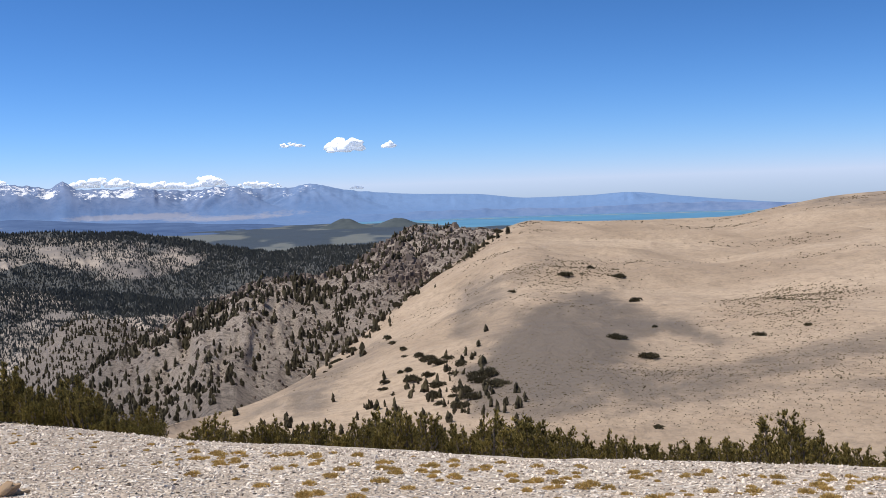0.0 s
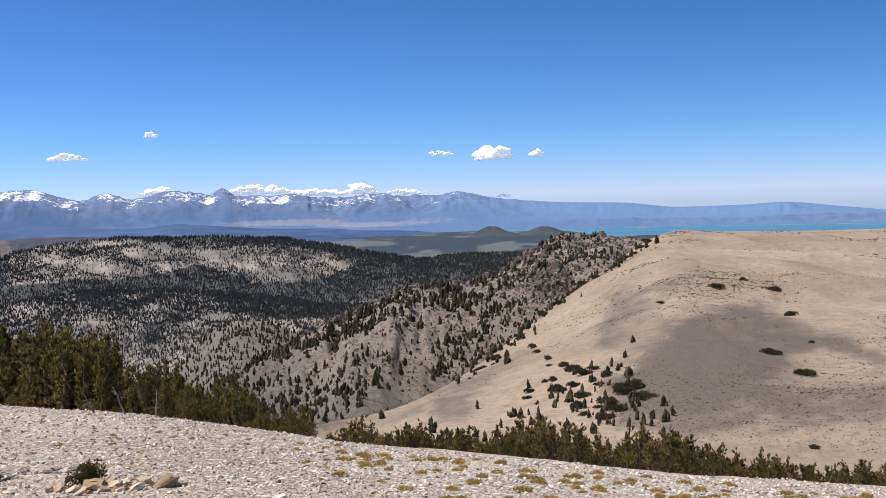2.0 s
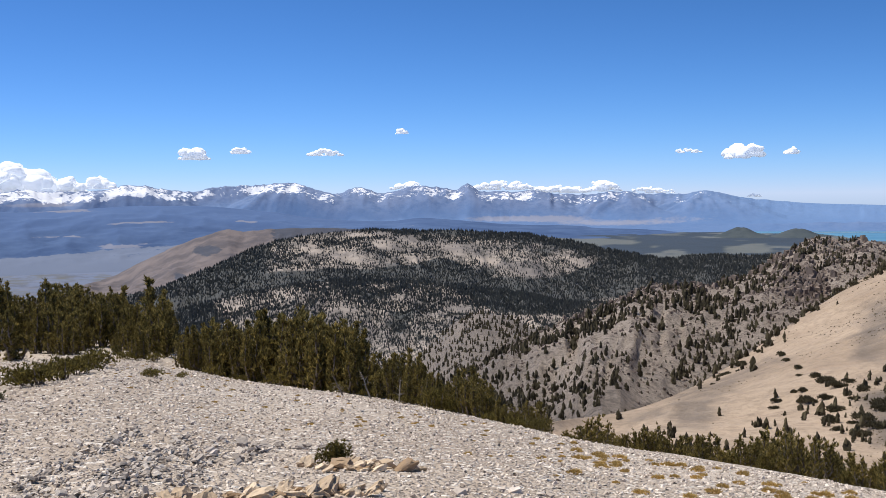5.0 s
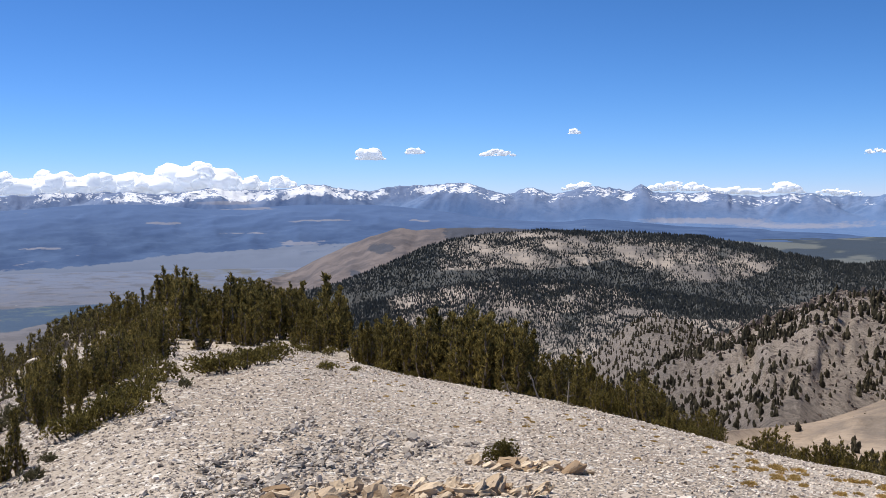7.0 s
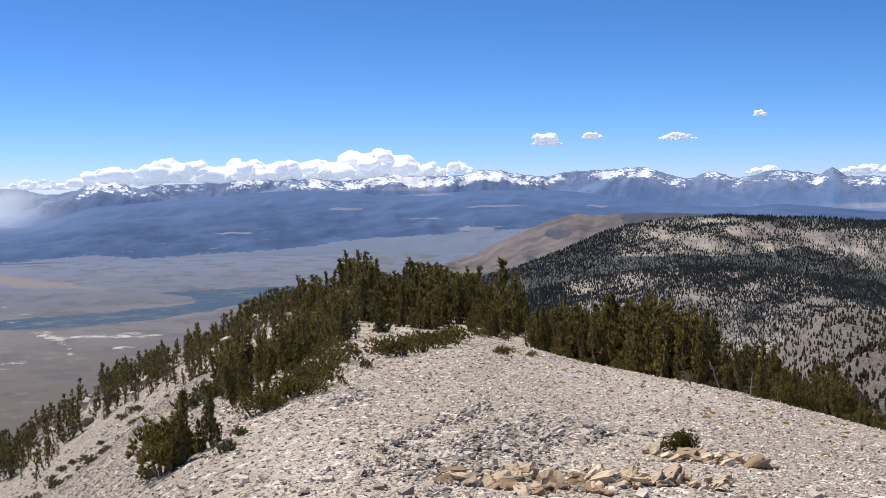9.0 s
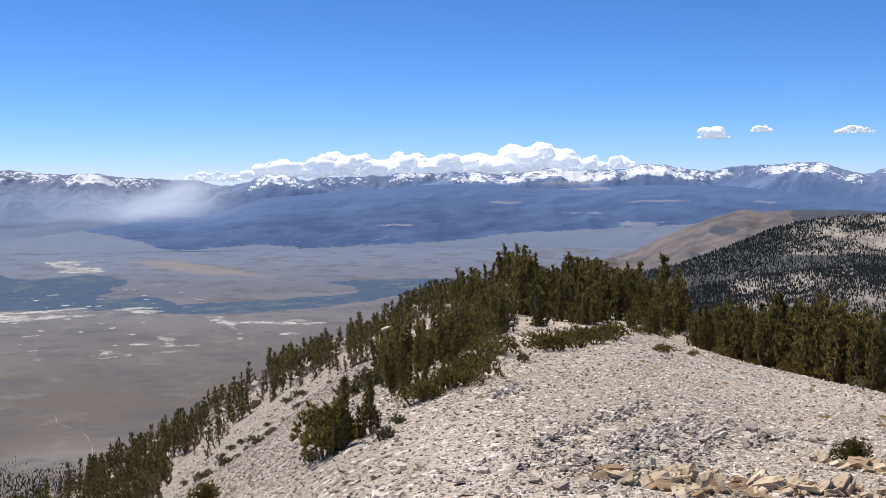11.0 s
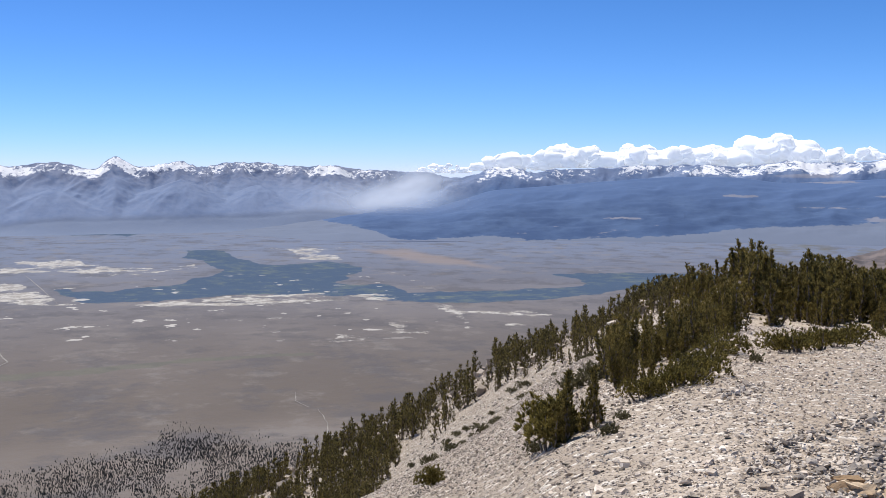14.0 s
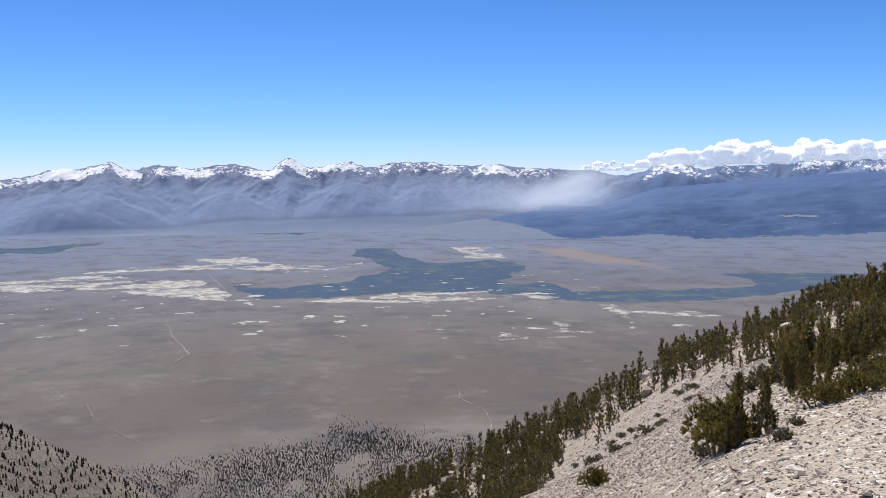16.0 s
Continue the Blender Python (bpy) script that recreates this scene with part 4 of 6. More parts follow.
E_ = E_ + fore * np.maximum(0.0, -1.62 + 0.16 * fbm(A * 0.22, A * 0 + 3, 4, 79) + 0.10 * fbm(A * 0.5, S * 4, 4, 80, True) - E_)
E_ = foot + (E_ - foot) * smooth(0.0, 0.06, S)
top = body + (0.05 * fbm(A * 1.3, A * 0, 4, 71) + 0.08 * fbm(A * 2.2, A * 0 + 5, 4, 72, True)) * smooth(0, 8, A)
crown = E_.max(1, keepdims=True)
E_ = E_ + (top - crown) * smooth(-1.0, 0.0, E_ - crown)
E_ = np.where(R > 4761, foot - 0.5, E_)
rz = EYE + R * tand(E_)
height = (E_ - top + 1.0) / 1.0
snowy = curve([(-40, -1.6), (3, -1.4), (6, -0.5), (8, -0.15), (12, -0.05), (15, -0.25), (19, 0.05), (23, 0.0), (26, 0.02), (28, 0.12), (30, 0.34), (32, 0.2), (36, 0.2), (38, 0.5), (42, 0.42), (46, 0.16), (52, 0.14), (57, 0.0), (58.2, 0.42), (60, 0.3), (61, -0.6), (64, -0.3),
               (66, 0.18), (72, 0.3), (80, 0.3), (90, 0.28), (95, 0.2)])
snow = 0.74 + 0.9 * (snowy(A) - 0.22) - 1.5 * (ridge_ - 0.52) + 0.6 * fbm(A * 0.9, E_ * 2.6, 4, 78) - 1.5 * smooth(0.62, 0.05, height) - 0.45 * smooth(0.93, 1.0, height)
# share of painted haze, growing down the slopes
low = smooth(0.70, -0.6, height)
pale = 0.95 * np.exp(-((A - 16.5) / 3.6) ** 4 - ((E_ + 1.25) / 0.20) ** 2) + 0.8 * np.exp(-((A - 12) / 3.0) ** 2 - ((E_ + 1.55) / 0.18) ** 2) + np.exp(-((A - 42.5) / 2.2) ** 2 - ((E_ + 0.15) / 0.14) ** 2) + 0.5 * np.exp(-((A - 8) / 3) ** 2 - ((E_ + 1.35) / 0.3) ** 2)
pale = pale + 0.30 * smooth(0.2, 0.7, height) * smooth(66, 76, A)
far_range = tagged(new("far_range"), "long granite range painted haze blue, with snow in its gullies", "mountains", kind="backdrop")
# painted haze to the right, thinner on the nearer foothills
haze_veil = smooth(14, 0, A) * (1 - 0.75 * smooth(0.42, 0.36, S))
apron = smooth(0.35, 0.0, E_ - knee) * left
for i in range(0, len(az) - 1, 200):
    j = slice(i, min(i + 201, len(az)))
    sheet("massif", rx[j], ry[j], rz[j], M_RANGE, {"snow": snow[j], "low": low[j], "pale": pale[j], "left": left[j], "ridge": ridge_[j], "haze_veil": haze_veil[j], "apron": apron[j]}, parent=far_range)

# lake and two dark cones before it
A, S = np.meshgrid(np.arange(-24, 4.6, 0.4), np.linspace(0, 1, 8), indexing="ij")
lx, ly = flat(A, 3440 + 60 * fbm(A * 0.5, A * 0, 3, 91) + 420 * smooth(-1.5, 1.5, A) + (320 + 420 * smooth(1.5, -1.5, A)) * S)
lake = tagged(sheet("lake", lx, ly, np.where(S == 0, -156.0, -144.4), M_WATER), "turquoise lake at the foot of the range", "lake", kind="structure")
A, S = np.meshgrid(np.arange(-18, 3.0, 0.15), np.linspace(0, 1, 4), indexing="ij")
wide_ = 26 * np.clip(0.35 + fbm(A * 0.6, A * 0, 4, 92), 0.05, 1)
lx, ly = flat(A, 3975 + wide_ * (S - 0.5))
shore = tagged(sheet("shore", lx, ly, -143.6 - 1.5 * np.abs(2 * S - 1) ** 4, M_TRACK), "pale salt shore along the lake", "shore", kind="structure")

# ---------------------------------------------------------------- plants: builders
BOX = [(-1, -1, -1), (1, -1, -1), (1, 1, -1), (-1, 1, -1), (-1, -1, 1), (1, -1, 1), (1, 1, 1), (-1, 1, 1)]
BOX_F = [(0, 3, 2, 1), (4, 5, 6, 7), (0, 1, 5, 4), (1, 2, 6, 5), (2, 3, 7, 6), (3, 0, 4, 7)]


def tube(path, radii, sides=5):
    """Vertices and faces of a tapered tube along a path."""
    path = np.asarray(path, float)
    verts, faces = [], []
    for k, (p, r) in enumerate(zip(path, radii)):
        d = path[min(k + 1, len(path) - 1)] - path[max(k - 1, 0)]
        d = d / (np.linalg.norm(d) + 1e-9)
        u = np.cross(d, (0.31, 0.95, 0.1))
        u /= np.linalg.norm(u)
        v = np.cross(d, u)
        for j in range(sides):
            a = 2 * math.pi * j / sides
            verts.append(p + r * (math.cos(a) * u + math.sin(a) * v))
        if k:
            b = (k - 1) * sides
            faces += [(b + j, b + (j + 1) % sides, b + sides + (j + 1) % sides, b + sides + j) for j in range(sides)]
    return verts, faces


def join(pieces):
    verts, faces = [], []
    for v, f in pieces:
        n = len(verts)
        verts += list(v)
        faces += [tuple(i + n for i in q) for q in f]
    return verts, faces


def blades(rng, at, way, length, width, count, spread):
    """Bundles of needles or grass: count narrow triangles round each of the given directions."""
    at, way = np.repeat(np.asarray(at, float), count, 0), np.repeat(np.asarray(way, float), count, 0)
    length, width = np.repeat(np.broadcast_to(length, len(at) // count), count), np.repeat(np.broadcast_to(width, len(at) // count), count)
    d = way + spread * rng.normal(size=way.shape)
    d /= np.linalg.norm(d, axis=1)[:, None]
    side = np.cross(d, rng.normal(size=d.shape))
    side /= np.linalg.norm(side, axis=1)[:, None] + 1e-9
    ln = (length * rng.uniform(0.65, 1.15, len(at)))[:, None]
    w = (width * rng.uniform(0.7, 1.3, len(at)))[:, None] * 0.5
    v = np.stack([at - side * w, at + side * w, at + d * ln], 1).reshape(-1, 3)
    return v, [(3 * i, 3 * i + 1, 3 * i + 2) for i in range(len(at))]


def thing(name, label, category, group="", kind=""):
    return tagged(new(name), label, category, group, kind)


def pine(seed, h, w, stems, per_stem, tufts, needle, count=6, label="", group="", lean=0.1, bare=0.0, width=0.32, mat=None, column=0.5, name="pine"):
    """A pine of several upright leaders: trunk with limbs, and a crown of needle bundles."""
    rng = np.random.default_rng(seed)
    root = thing(name, label, "tree", group)
    at, way = [], []
    for k in range(stems):
        wood = []
        a = rng.uniform(0, 2 * math.pi)
        off = w * 0.5 * math.sqrt(rng.uniform(0, 1)) if stems > 1 else 0.0
        sh = h * (1 if k == 0 else rng.uniform(0.5, 0.98)) * (1 - 0.35 * (off / (w * 0.5 + 1e-6)) ** 2)
        foot = np.array([math.cos(a) * off * 0.35, math.sin(a) * off * 0.35, -0.12])
        top = np.array([math.cos(a) * off * 0.9 + rng.normal() * lean * h, math.sin(a) * off * 0.9 + rng.normal() * lean * h, sh])
        bow = np.array([math.cos(a), math.sin(a), 0]) * off * 0.45
        path = [foot + (top - foot) * t + bow * math.sin(math.pi * t) * (1 - t * 0.5) + rng.normal(size=3) * 0.015 * h * (0 < t < 1) for t in np.linspace(0, 1, 6)]
        r0 = 0.022 * sh + 0.012
        wood.append(tube(path, [r0 * (1 - 0.88 * t) for t in np.linspace(0, 1, 6)], 4))
        path = np.array(path)
        for b in range(per_stem):
            t = bare + (0.99 - bare) * ((b + rng.uniform(0, 1)) / per_stem) ** 0.9
            p = np.array([np.interp(t, np.linspace(0, 1, 6), path[:, i]) for i in range(3)])
            ba = b * 2.4 + rng.normal() * 0.5
            reach = w * column * (1.02 - t) ** 0.55 * rng.uniform(0.45, 1.1) * (0.55 + 0.45 * min(1, t * 4)) * (1 if stems == 1 else 0.62)
            up = rng.uniform(0.35, 1.0) + 0.5 * t
            d = np.array([math.cos(ba), math.sin(ba), up])
            d /= np.linalg.norm(d)
            tip = p + d * reach + np.array([0, 0, 0.18 * reach])
            wood.append(tube([p, tip], [r0 * 0.3, r0 * 0.08], 3))
            for u in np.linspace(0.3, 1.0, tufts):
                at.append(p + (tip - p) * u + rng.normal(size=3) * 0.06 * w)
                way.append(d * 0.7 + np.array([0, 0, 0.75]) + rng.normal(size=3) * 0.25)
        for t in np.linspace(0.75, 1.0, 3):
            at.append(path[-1] * t + path[-2] * (1 - t))
            way.append(np.array([0, 0, 1.0]) + rng.normal(size=3) * 0.15)
        wv, wf = join(wood)
        link_mesh("trunk", wv, wf, M_BARK, root, True)
    cv, cf = blades(rng, at, way, needle, needle * width, count, 0.55)
    link_mesh("crown", cv, cf, mat or M_NEEDLE, root)
    return root


def mat_shrub(seed, w, h, n, needle, count, label, group, mat, name="shrub", category="shrub"):
    """A low mat of foliage over a tangle of stems."""
    rng = np.random.default_rng(seed)
    root = thing(name, label, category, group)
    wood, at, way = [], [], []
    lobes = [(rng.uniform(-0.35, 0.35) * w, rng.uniform(-0.35, 0.35) * w * 0.8, rng.uniform(0.6, 1.0)) for _ in range(7)]
    for i in range(n):
        lx, ly, lh = lobes[i % 7]
        a, q = rng.uniform(0, 2 * math.pi), math.sqrt(rng.uniform(0, 1))
        rad = 0.24 * w * (0.6 + 0.5 * lh)
        top = h * lh * math.sqrt(max(0.02, 1 - q * q * 0.92))
        z = top * rng.uniform(0.35, 1.0) ** 0.6
        at.append((lx + math.cos(a) * q * rad, ly + math.sin(a) * q * rad, z))
        way.append((math.cos(a) * q * 0.8, math.sin(a) * q * 0.8, 0.9))
    for lx, ly, lh in lobes:
        wood.append(tube([(lx * 0.3, ly * 0.3, -0.08), (lx * 0.8, ly * 0.8, h * 0.3), (lx, ly, h * lh * 0.8)], [0.02 * w, 0.013 * w, 0.006 * w], 4))
    wv, wf = join(wood)
    link_mesh("stem", wv, wf, M_BARK, root, True)
    cv, cf = blades(rng, at, way, needle, needle * 0.34, count, 0.6)
    link_mesh("foliage", cv, cf, mat, root)
    return root


def stand(proto, az, r, ground_z, size, rng, sink=0.0, tilt=4.0):
    """Sets a copy of a plant on the ground at a bearing and distance."""
    x, y = flat(az, r)
    z = float(ground_z(az, r)) - sink
    m = pose(float(x), float(y), z, rng.normal() * tilt, rng.normal() * tilt, rng.uniform(0, 360)) @ Matrix.Diagonal((size * rng.uniform(0.85, 1.2), size * rng.uniform(0.85, 1.2), size, 1))
    ob = copy_thing(proto, Matrix.Identity(4))
    ob.matrix_basis = m
    return ob


def crowd(name, protos, places, ground_z, rng, label, sink=0.05, tilt=4.0):
    """Many copies of a few plants in one mesh; places are (bearing, distance, size)."""
    parts = []
    for p in protos:
        parts.append([(np.array([v.co[:] for v in o.data.vertices]), [tuple(f.vertices) for f in o.data.polygons], o.data.materials[0]) for o in p.children])
    verts, faces, slots, n = [], [], [], 0
    for az, r, size in places:
        x, y = flat(az, r)
        m = pose(float(x), float(y), float(ground_z(az, r)) - sink, rng.normal() * tilt, rng.normal() * tilt, rng.uniform(0, 360)) @ Matrix.Diagonal((size * rng.uniform(0.85, 1.2), size * rng.uniform(0.85, 1.2), size, 1))
        m = np.array(m)
        for v, f, material in parts[rng.integers(0, len(parts))]:
            slot = int(material != M_BARK)
            verts.append(v @ m[:3, :3].T + m[:3, 3])
            faces += [tuple(i + n for i in q) for q in f]
            slots += [slot] * len(f)
            n += len(v)
    ob = link_mesh(name, np.concatenate(verts), faces, M_BARK)
    ob.data.materials.append(next(q[2] for q in parts[0] if q[2] != M_BARK))
    ob.data.polygons.foreach_set("material_index", slots)
    return tagged(ob, label, "pines", kind="stuff")


def remove(proto):
    for o in (*proto.children_recursive, proto):
        bpy.data.objects.remove(o)


# ---------------------------------------------------------------- pines on the shoulder
rng = np.random.default_rng(5)
NEAR = [pine(100 + k, 1.0, ww, st, ps, 4, 0.072, 8, "dark olive multi-stemmed stunted pine rooted in scree", "pines on the shoulder", 0.04, column=col, width=0.30)
        for k, (ww, st, ps, col) in enumerate([(0.52, 5, 17, 0.34), (0.44, 4, 18, 0.34), (0.36, 3, 20, 0.36), (0.68, 7, 15, 0.32), (0.30, 1, 40, 0.5), (0.24, 1, 42, 0.48), (0.46, 3, 20, 0.34), (0.60, 6, 16, 0.32)])]
SLIM = [pine(150 + k, 1.0, ww, st, ps, 2, 0.14, 4, "slender dark pine on the steep slope", "pines on the slope", 0.03, column=0.55, mat=M_SLOPEPINE)
        for k, (ww, st, ps) in enumerate([(0.42, 1, 18), (0.50, 2, 10), (0.36, 1, 17), (0.62, 3, 8), (0.56, 2, 10)])]
BRUSH = [pine(170 + k, 1.0, ww, st, ps, 3, 0.078, 9, "low dark bushy pine behind the brow", "pines below the brow", 0.06, column=0.6, name="dwarf_pine")
         for k, (ww, st, ps) in enumerate([(0.62, 6, 13), (0.46, 4, 16), (0.74, 7, 12), (0.34, 2, 24)])]

# how high the tree tops stand, in degrees above the eye's level, along the wall of pines
WALL_TOP = curve([(15, -12.3), (16.2, -11.2), (17.6, -11.8), (19.3, -9.6), (20.2, -9.5), (21.2, -10.2), (23, -8.6), (24.4, -8.9), (25.6, -7.9), (26.8, -6.7), (28.5, -6.1), (30.8, -6.1), (32.2, -6.9), (33.5, -6.5), (35.2, -6.8), (36.4, -7.2)])


def grown(proto, az, r, top_el, rng, low=0.72, ground_z=shoulder):
    """A tree whose top comes near a sight line."""
    z = float(ground_z(az, r))
    h = 1.06 * (EYE + r * float(tand(top_el)) - z) * rng.uniform(low, 1.0)
    return stand(proto, az, r, ground_z, max(0.7, h), rng)


for k in range(145):
    az = 15.2 + (36.2 - 15.2) * ((k + rng.uniform(0, 1)) / 145) ** 0.85
    r = float(BROW_R(az)) + 1.0 + rng.uniform(0, 1) ** 1.4 * 11
    if 36.0 < az < 36.5:
        continue
    grown(NEAR[rng.integers(0, 8)], az, r, float(WALL_TOP(az)), rng, 0.74)
KNOLL_TOP = curve([(34, -6.9), (36.3, -5.6), (37.2, -4.6), (38.0, -5.6), (39.6, -4.6), (41.0, -4.5), (42.4, -4.2), (43.6, -4.7), (44.8, -4.0), (45.6, -3.7), (46.6, -4.5), (47.6, -4.8), (48.4, -4.8), (50, -6.2), (52, -6.9)])
knoll = []
for k in range(150):
    az = rng.uniform(36.2, 49.5)
    r = rng.uniform(66, 104) if az > 37 else rng.uniform(62, 80)
    if 45.7 < az < 47.2 and r < 84:
        continue
    if k < 50:
        grown(NEAR[rng.integers(0, 8)], az, r, float(KNOLL_TOP(az)) + 0.15, rng, 0.66)
    else:
        knoll.append((az, r, max(0.7, 1.06 * (EYE + r * float(tand(KNOLL_TOP(az) + 0.15)) - float(shoulder(az, r))) * rng.uniform(0.6, 1.0))))
crowd("knoll_pines", NEAR, knoll, shoulder, rng, "dark olive stunted pines crowding the knoll")
for k in range(50):
    az = rng.uniform(37.6, 47.6)
    if 45.6 < az < 46.6 or 39.2 < az < 40.0:
        continue
    grown(NEAR[rng.integers(0, 8)], az, float(BROW_R(az)) + rng.uniform(1, 11), float(KNOLL_TOP(az)) - rng.uniform(0.4, 1.6), rng, 0.8)
# belt running down from the knoll
BELT_TOP = curve([(46, -5.6), (48, -6.2), (50, -6.9), (51, -7.4), (52.3, -7.6), (53.6, -8.6)])
for az, low_el, n in ((52.9, -11.4, 5), (52.2, -11.9, 6), (51.4, -11.6, 6), (50.6, -10.8, 7), (49.8, -10.6, 5), (49.0, -10.3, 6), (48.2, -9.8, 6), (47.4, -9.3, 5), (46.6, -8.7, 5)):
    for k in range(n + 1):
        az2 = az + rng.uniform(-0.5, 0.5)
        el = low_el + rng.uniform(0, 1.8)
        r = meet(az2, el, shoulder)
        grown(NEAR[rng.choice([0, 1, 3, 6, 7])], az2, r, min(float(BELT_TOP(az2)), el + 4.0), rng, 0.45)
# small clump lower down
for az, el, top, kind in ((55.4, -14.9, -11.1, 5), (54.4, -14.3, -12.0, 2), (53.8, -14.0, -10.9, 4), (53.4, -13.8, -11.4, 5), (55.8, -15.1, -13.0, 0)):
    grown(NEAR[kind], az, meet(az, el, shoulder), top, rng, 0.95)
def snag(seed, h):
    rng = np.random.default_rng(seed)
    root = thing("dead_pine", "bleached bare dead pine with crooked branches", "dead tree")
    path = np.array([(0, 0, -0.15), (0.04 * h, 0.02 * h, 0.4 * h), (0.02 * h, 0.06 * h, 0.75 * h), (0.08 * h, 0.04 * h, h)])
    link_mesh("trunk", *tube(path, [0.035 * h, 0.026 * h, 0.016 * h, 0.004 * h], 5), M_DEADWOOD, root, True)
    for b in range(15):
        t = rng.uniform(0.15, 0.95)
        p = np.array([np.interp(t, (0, 0.4, 0.75, 1), path[:, i]) for i in range(3)])
        a, reach = rng.uniform(0, 6.28), h * rng.uniform(0.15, 0.42) * (1.15 - t)
        d = np.array([math.cos(a), math.sin(a), rng.uniform(-0.1, 0.9)]) * reach
        link_mesh("branch", *tube([p, p + d * 0.55 + np.array([0, 0, 0.1 * reach]), p + d], [0.011 * h, 0.008 * h, 0.002 * h], 4), M_DEADWOOD, root, True)
    return root


for az, el, size in ((25.4, -10.6, 1.1), (23.8, -11.2, 1.0), (27.0, -9.9, 0.9)):
    r = meet(az, min(el, -float(BROW(az)) - 0.05), shoulder)
    x, y = flat(az, r)
    snag(int(az * 10), size).matrix_basis = pose(float(x), float(y), float(shoulder(az, r)), 24, 14, az * 37)
# green mats at the edge of the belt, and single bushes
MATS = [mat_shrub(200 + k, 1.0, hh, 340, 0.065, 6, "low bright green pine mat spreading over scree", "mats at the brow", M_SHRUB, "pine_mat") for k, hh in enumerate((0.46, 0.56, 0.40))]
for az, el, size in ((51.2, -12.5, 1.0), (50.5, -12.2, 1.2), (49.9, -11.8, 1.1), (49.2, -11.6, 1.5), (48.5, -11.2, 1.6), (47.8, -10.8, 1.6), (47.1, -10.3, 1.6), (46.5, -9.8, 1.7), (43.9, -9.45, 1.5), (43.0, -9.5, 2.2), (42.0, -9.35, 2.4),
                     (41.2, -9.1, 2.0), (40.4, -8.8, 2.4), (37.3, -9.5, 1.15), (35.9, -9.6, 0.7), (38.4, -8.5, 2.0), (37.2, -8.7, 1.6)):
    stand(MATS[rng.integers(0, 3)], az, meet(az, el, shoulder), shoulder, size * 0.72, rng, 0.02)
for k in range(12):
    az = rng.uniform(16, 36)
    stand(MATS[rng.integers(0, 3)], az, float(BROW_R(az)) + rng.uniform(0.0, 2.0), shoulder, rng.uniform(0.9, 1.7), rng, 0.02)
BUSH = mat_shrub(210, 1.0, 0.95, 640, 0.10, 8, "small round green pine bush alone on scree", "", M_SHRUB, "bush")
for az, el, size in ((56.4, -15.3, 0.82), (27.6, -14.75, 0.34), (63.2, -17.5, 0.55), (62.2, -15.2, 0.3)):
    stand(BUSH, az, meet(az, el, shoulder), shoulder, size, rng, 0.01)
SAGE = [mat_shrub(220 + k, 1.0, 0.5, 130, 0.12, 6, "grey-brown sage shrub on the slope", "sage shrubs", M_SAGE, "sage_shrub") for k in range(2)]
for az, el, size in ((58.5, -12.3, 1.2), (58.0, -12.0, 1.3), (57.5, -11.9, 1.0), (61.6, -14.7, 0.9), (62.2, -15.1, 0.9), (61.0, -14.4, 0.8), (53.8, -11.5, 0.9), (55.0, -12.0, 0.8), (64.2, -16.4, 0.8), (59.6, -13.5, 0.7), (45.0, -10.2, 0.5), (57.2, -15.6, 0.4),
                     (53.2, -14.4, 0.35), (52.4, -13.6, 0.3)):
    stand(SAGE[rng.integers(0, 2)], az, meet(az, el, shoulder), shoulder, size, rng, 0.02)

for k in range(26):
    az = rng.uniform(53, 65)
    r = float(BROW_R(az)) + rng.uniform(-6, 14)
    stand(SAGE[rng.integers(0, 2)], az, r, shoulder, rng.uniform(0.35, 0.95), rng, 0.02)

# slender pines on the slope beyond
SLOPE_TOP = curve([(47, -4.8), (50, -5.35), (52.7, -6.3), (55.6, -7.9), (59.2, -9.3), (63.5, -12.0), (69.3, -14.5), (77.7, -17.4), (84, -19)])
BARE = curve([(46, -6.6), (49.1, -7.47), (51.7, -8.5), (53.8, -9.75), (56, -10.8), (58.9, -11.8), (60.9, -13.15), (62.5, -14.2), (64.1, -15.3), (65.4, -16.5), (66.1, -18.0), (70, -22), (84, -26)])
places = []
while len(places) < 1500:
    az = rng.uniform(49.5, 80) if len(places) < 900 else rng.uniform(62, 80)
    near_ = 16 - 13 * float(smooth(56, 61, az))
    r = float(BROW_R(az)) + near_ + (float(RISE_R(az)) * 1.02 - float(BROW_R(az)) - near_) * rng.uniform() ** 1.25
    if vnoise(az * 0.9, r / 16.0, 7) < -0.35 and rng.uniform() < 0.8:
        continue
    z = float(shoulder(az, r))
    if (z + 0.025 * r - EYE) / r < -float(tand(BROW(az))):
        continue
    if z < EYE + r * float(tand(BARE(az) + 0.25 * rng.normal())):
        continue
    top = EYE + r * float(tand(SLOPE_TOP(az) + 0.1)) - z
    places.append((az, r, max(0.5, min(top, r * 0.028) * rng.uniform(0.35, 1.05))))
crowd("slope_pines", SLIM, places, shoulder, rng, "slender dark pines thick on the steep slope")
# brush behind the brow towards the tan hill
BRUSH_TOP = curve([(-27, -14.3), (-24, -14.2), (-21.8, -14.0), (-20.4, -13.2), (-19.0, -12.9), (-18.2, -13.6), (-16.3, -14.2), (-13.5, -14.3), (-11, -14.2), (-8.2, -14.1), (-6.5, -13.7), (-4.6, -12.9), (-3.2, -12.7), (-2.0, -13.4),
                   (0, -12.9), (1.6, -12.8), (3.4, -12.5), (5.0, -13.0), (7.2, -13.0), (9.5, -12.6), (10.6, -12.7), (12.4, -12.3), (13.6, -12.7), (15.5, -12.9)])
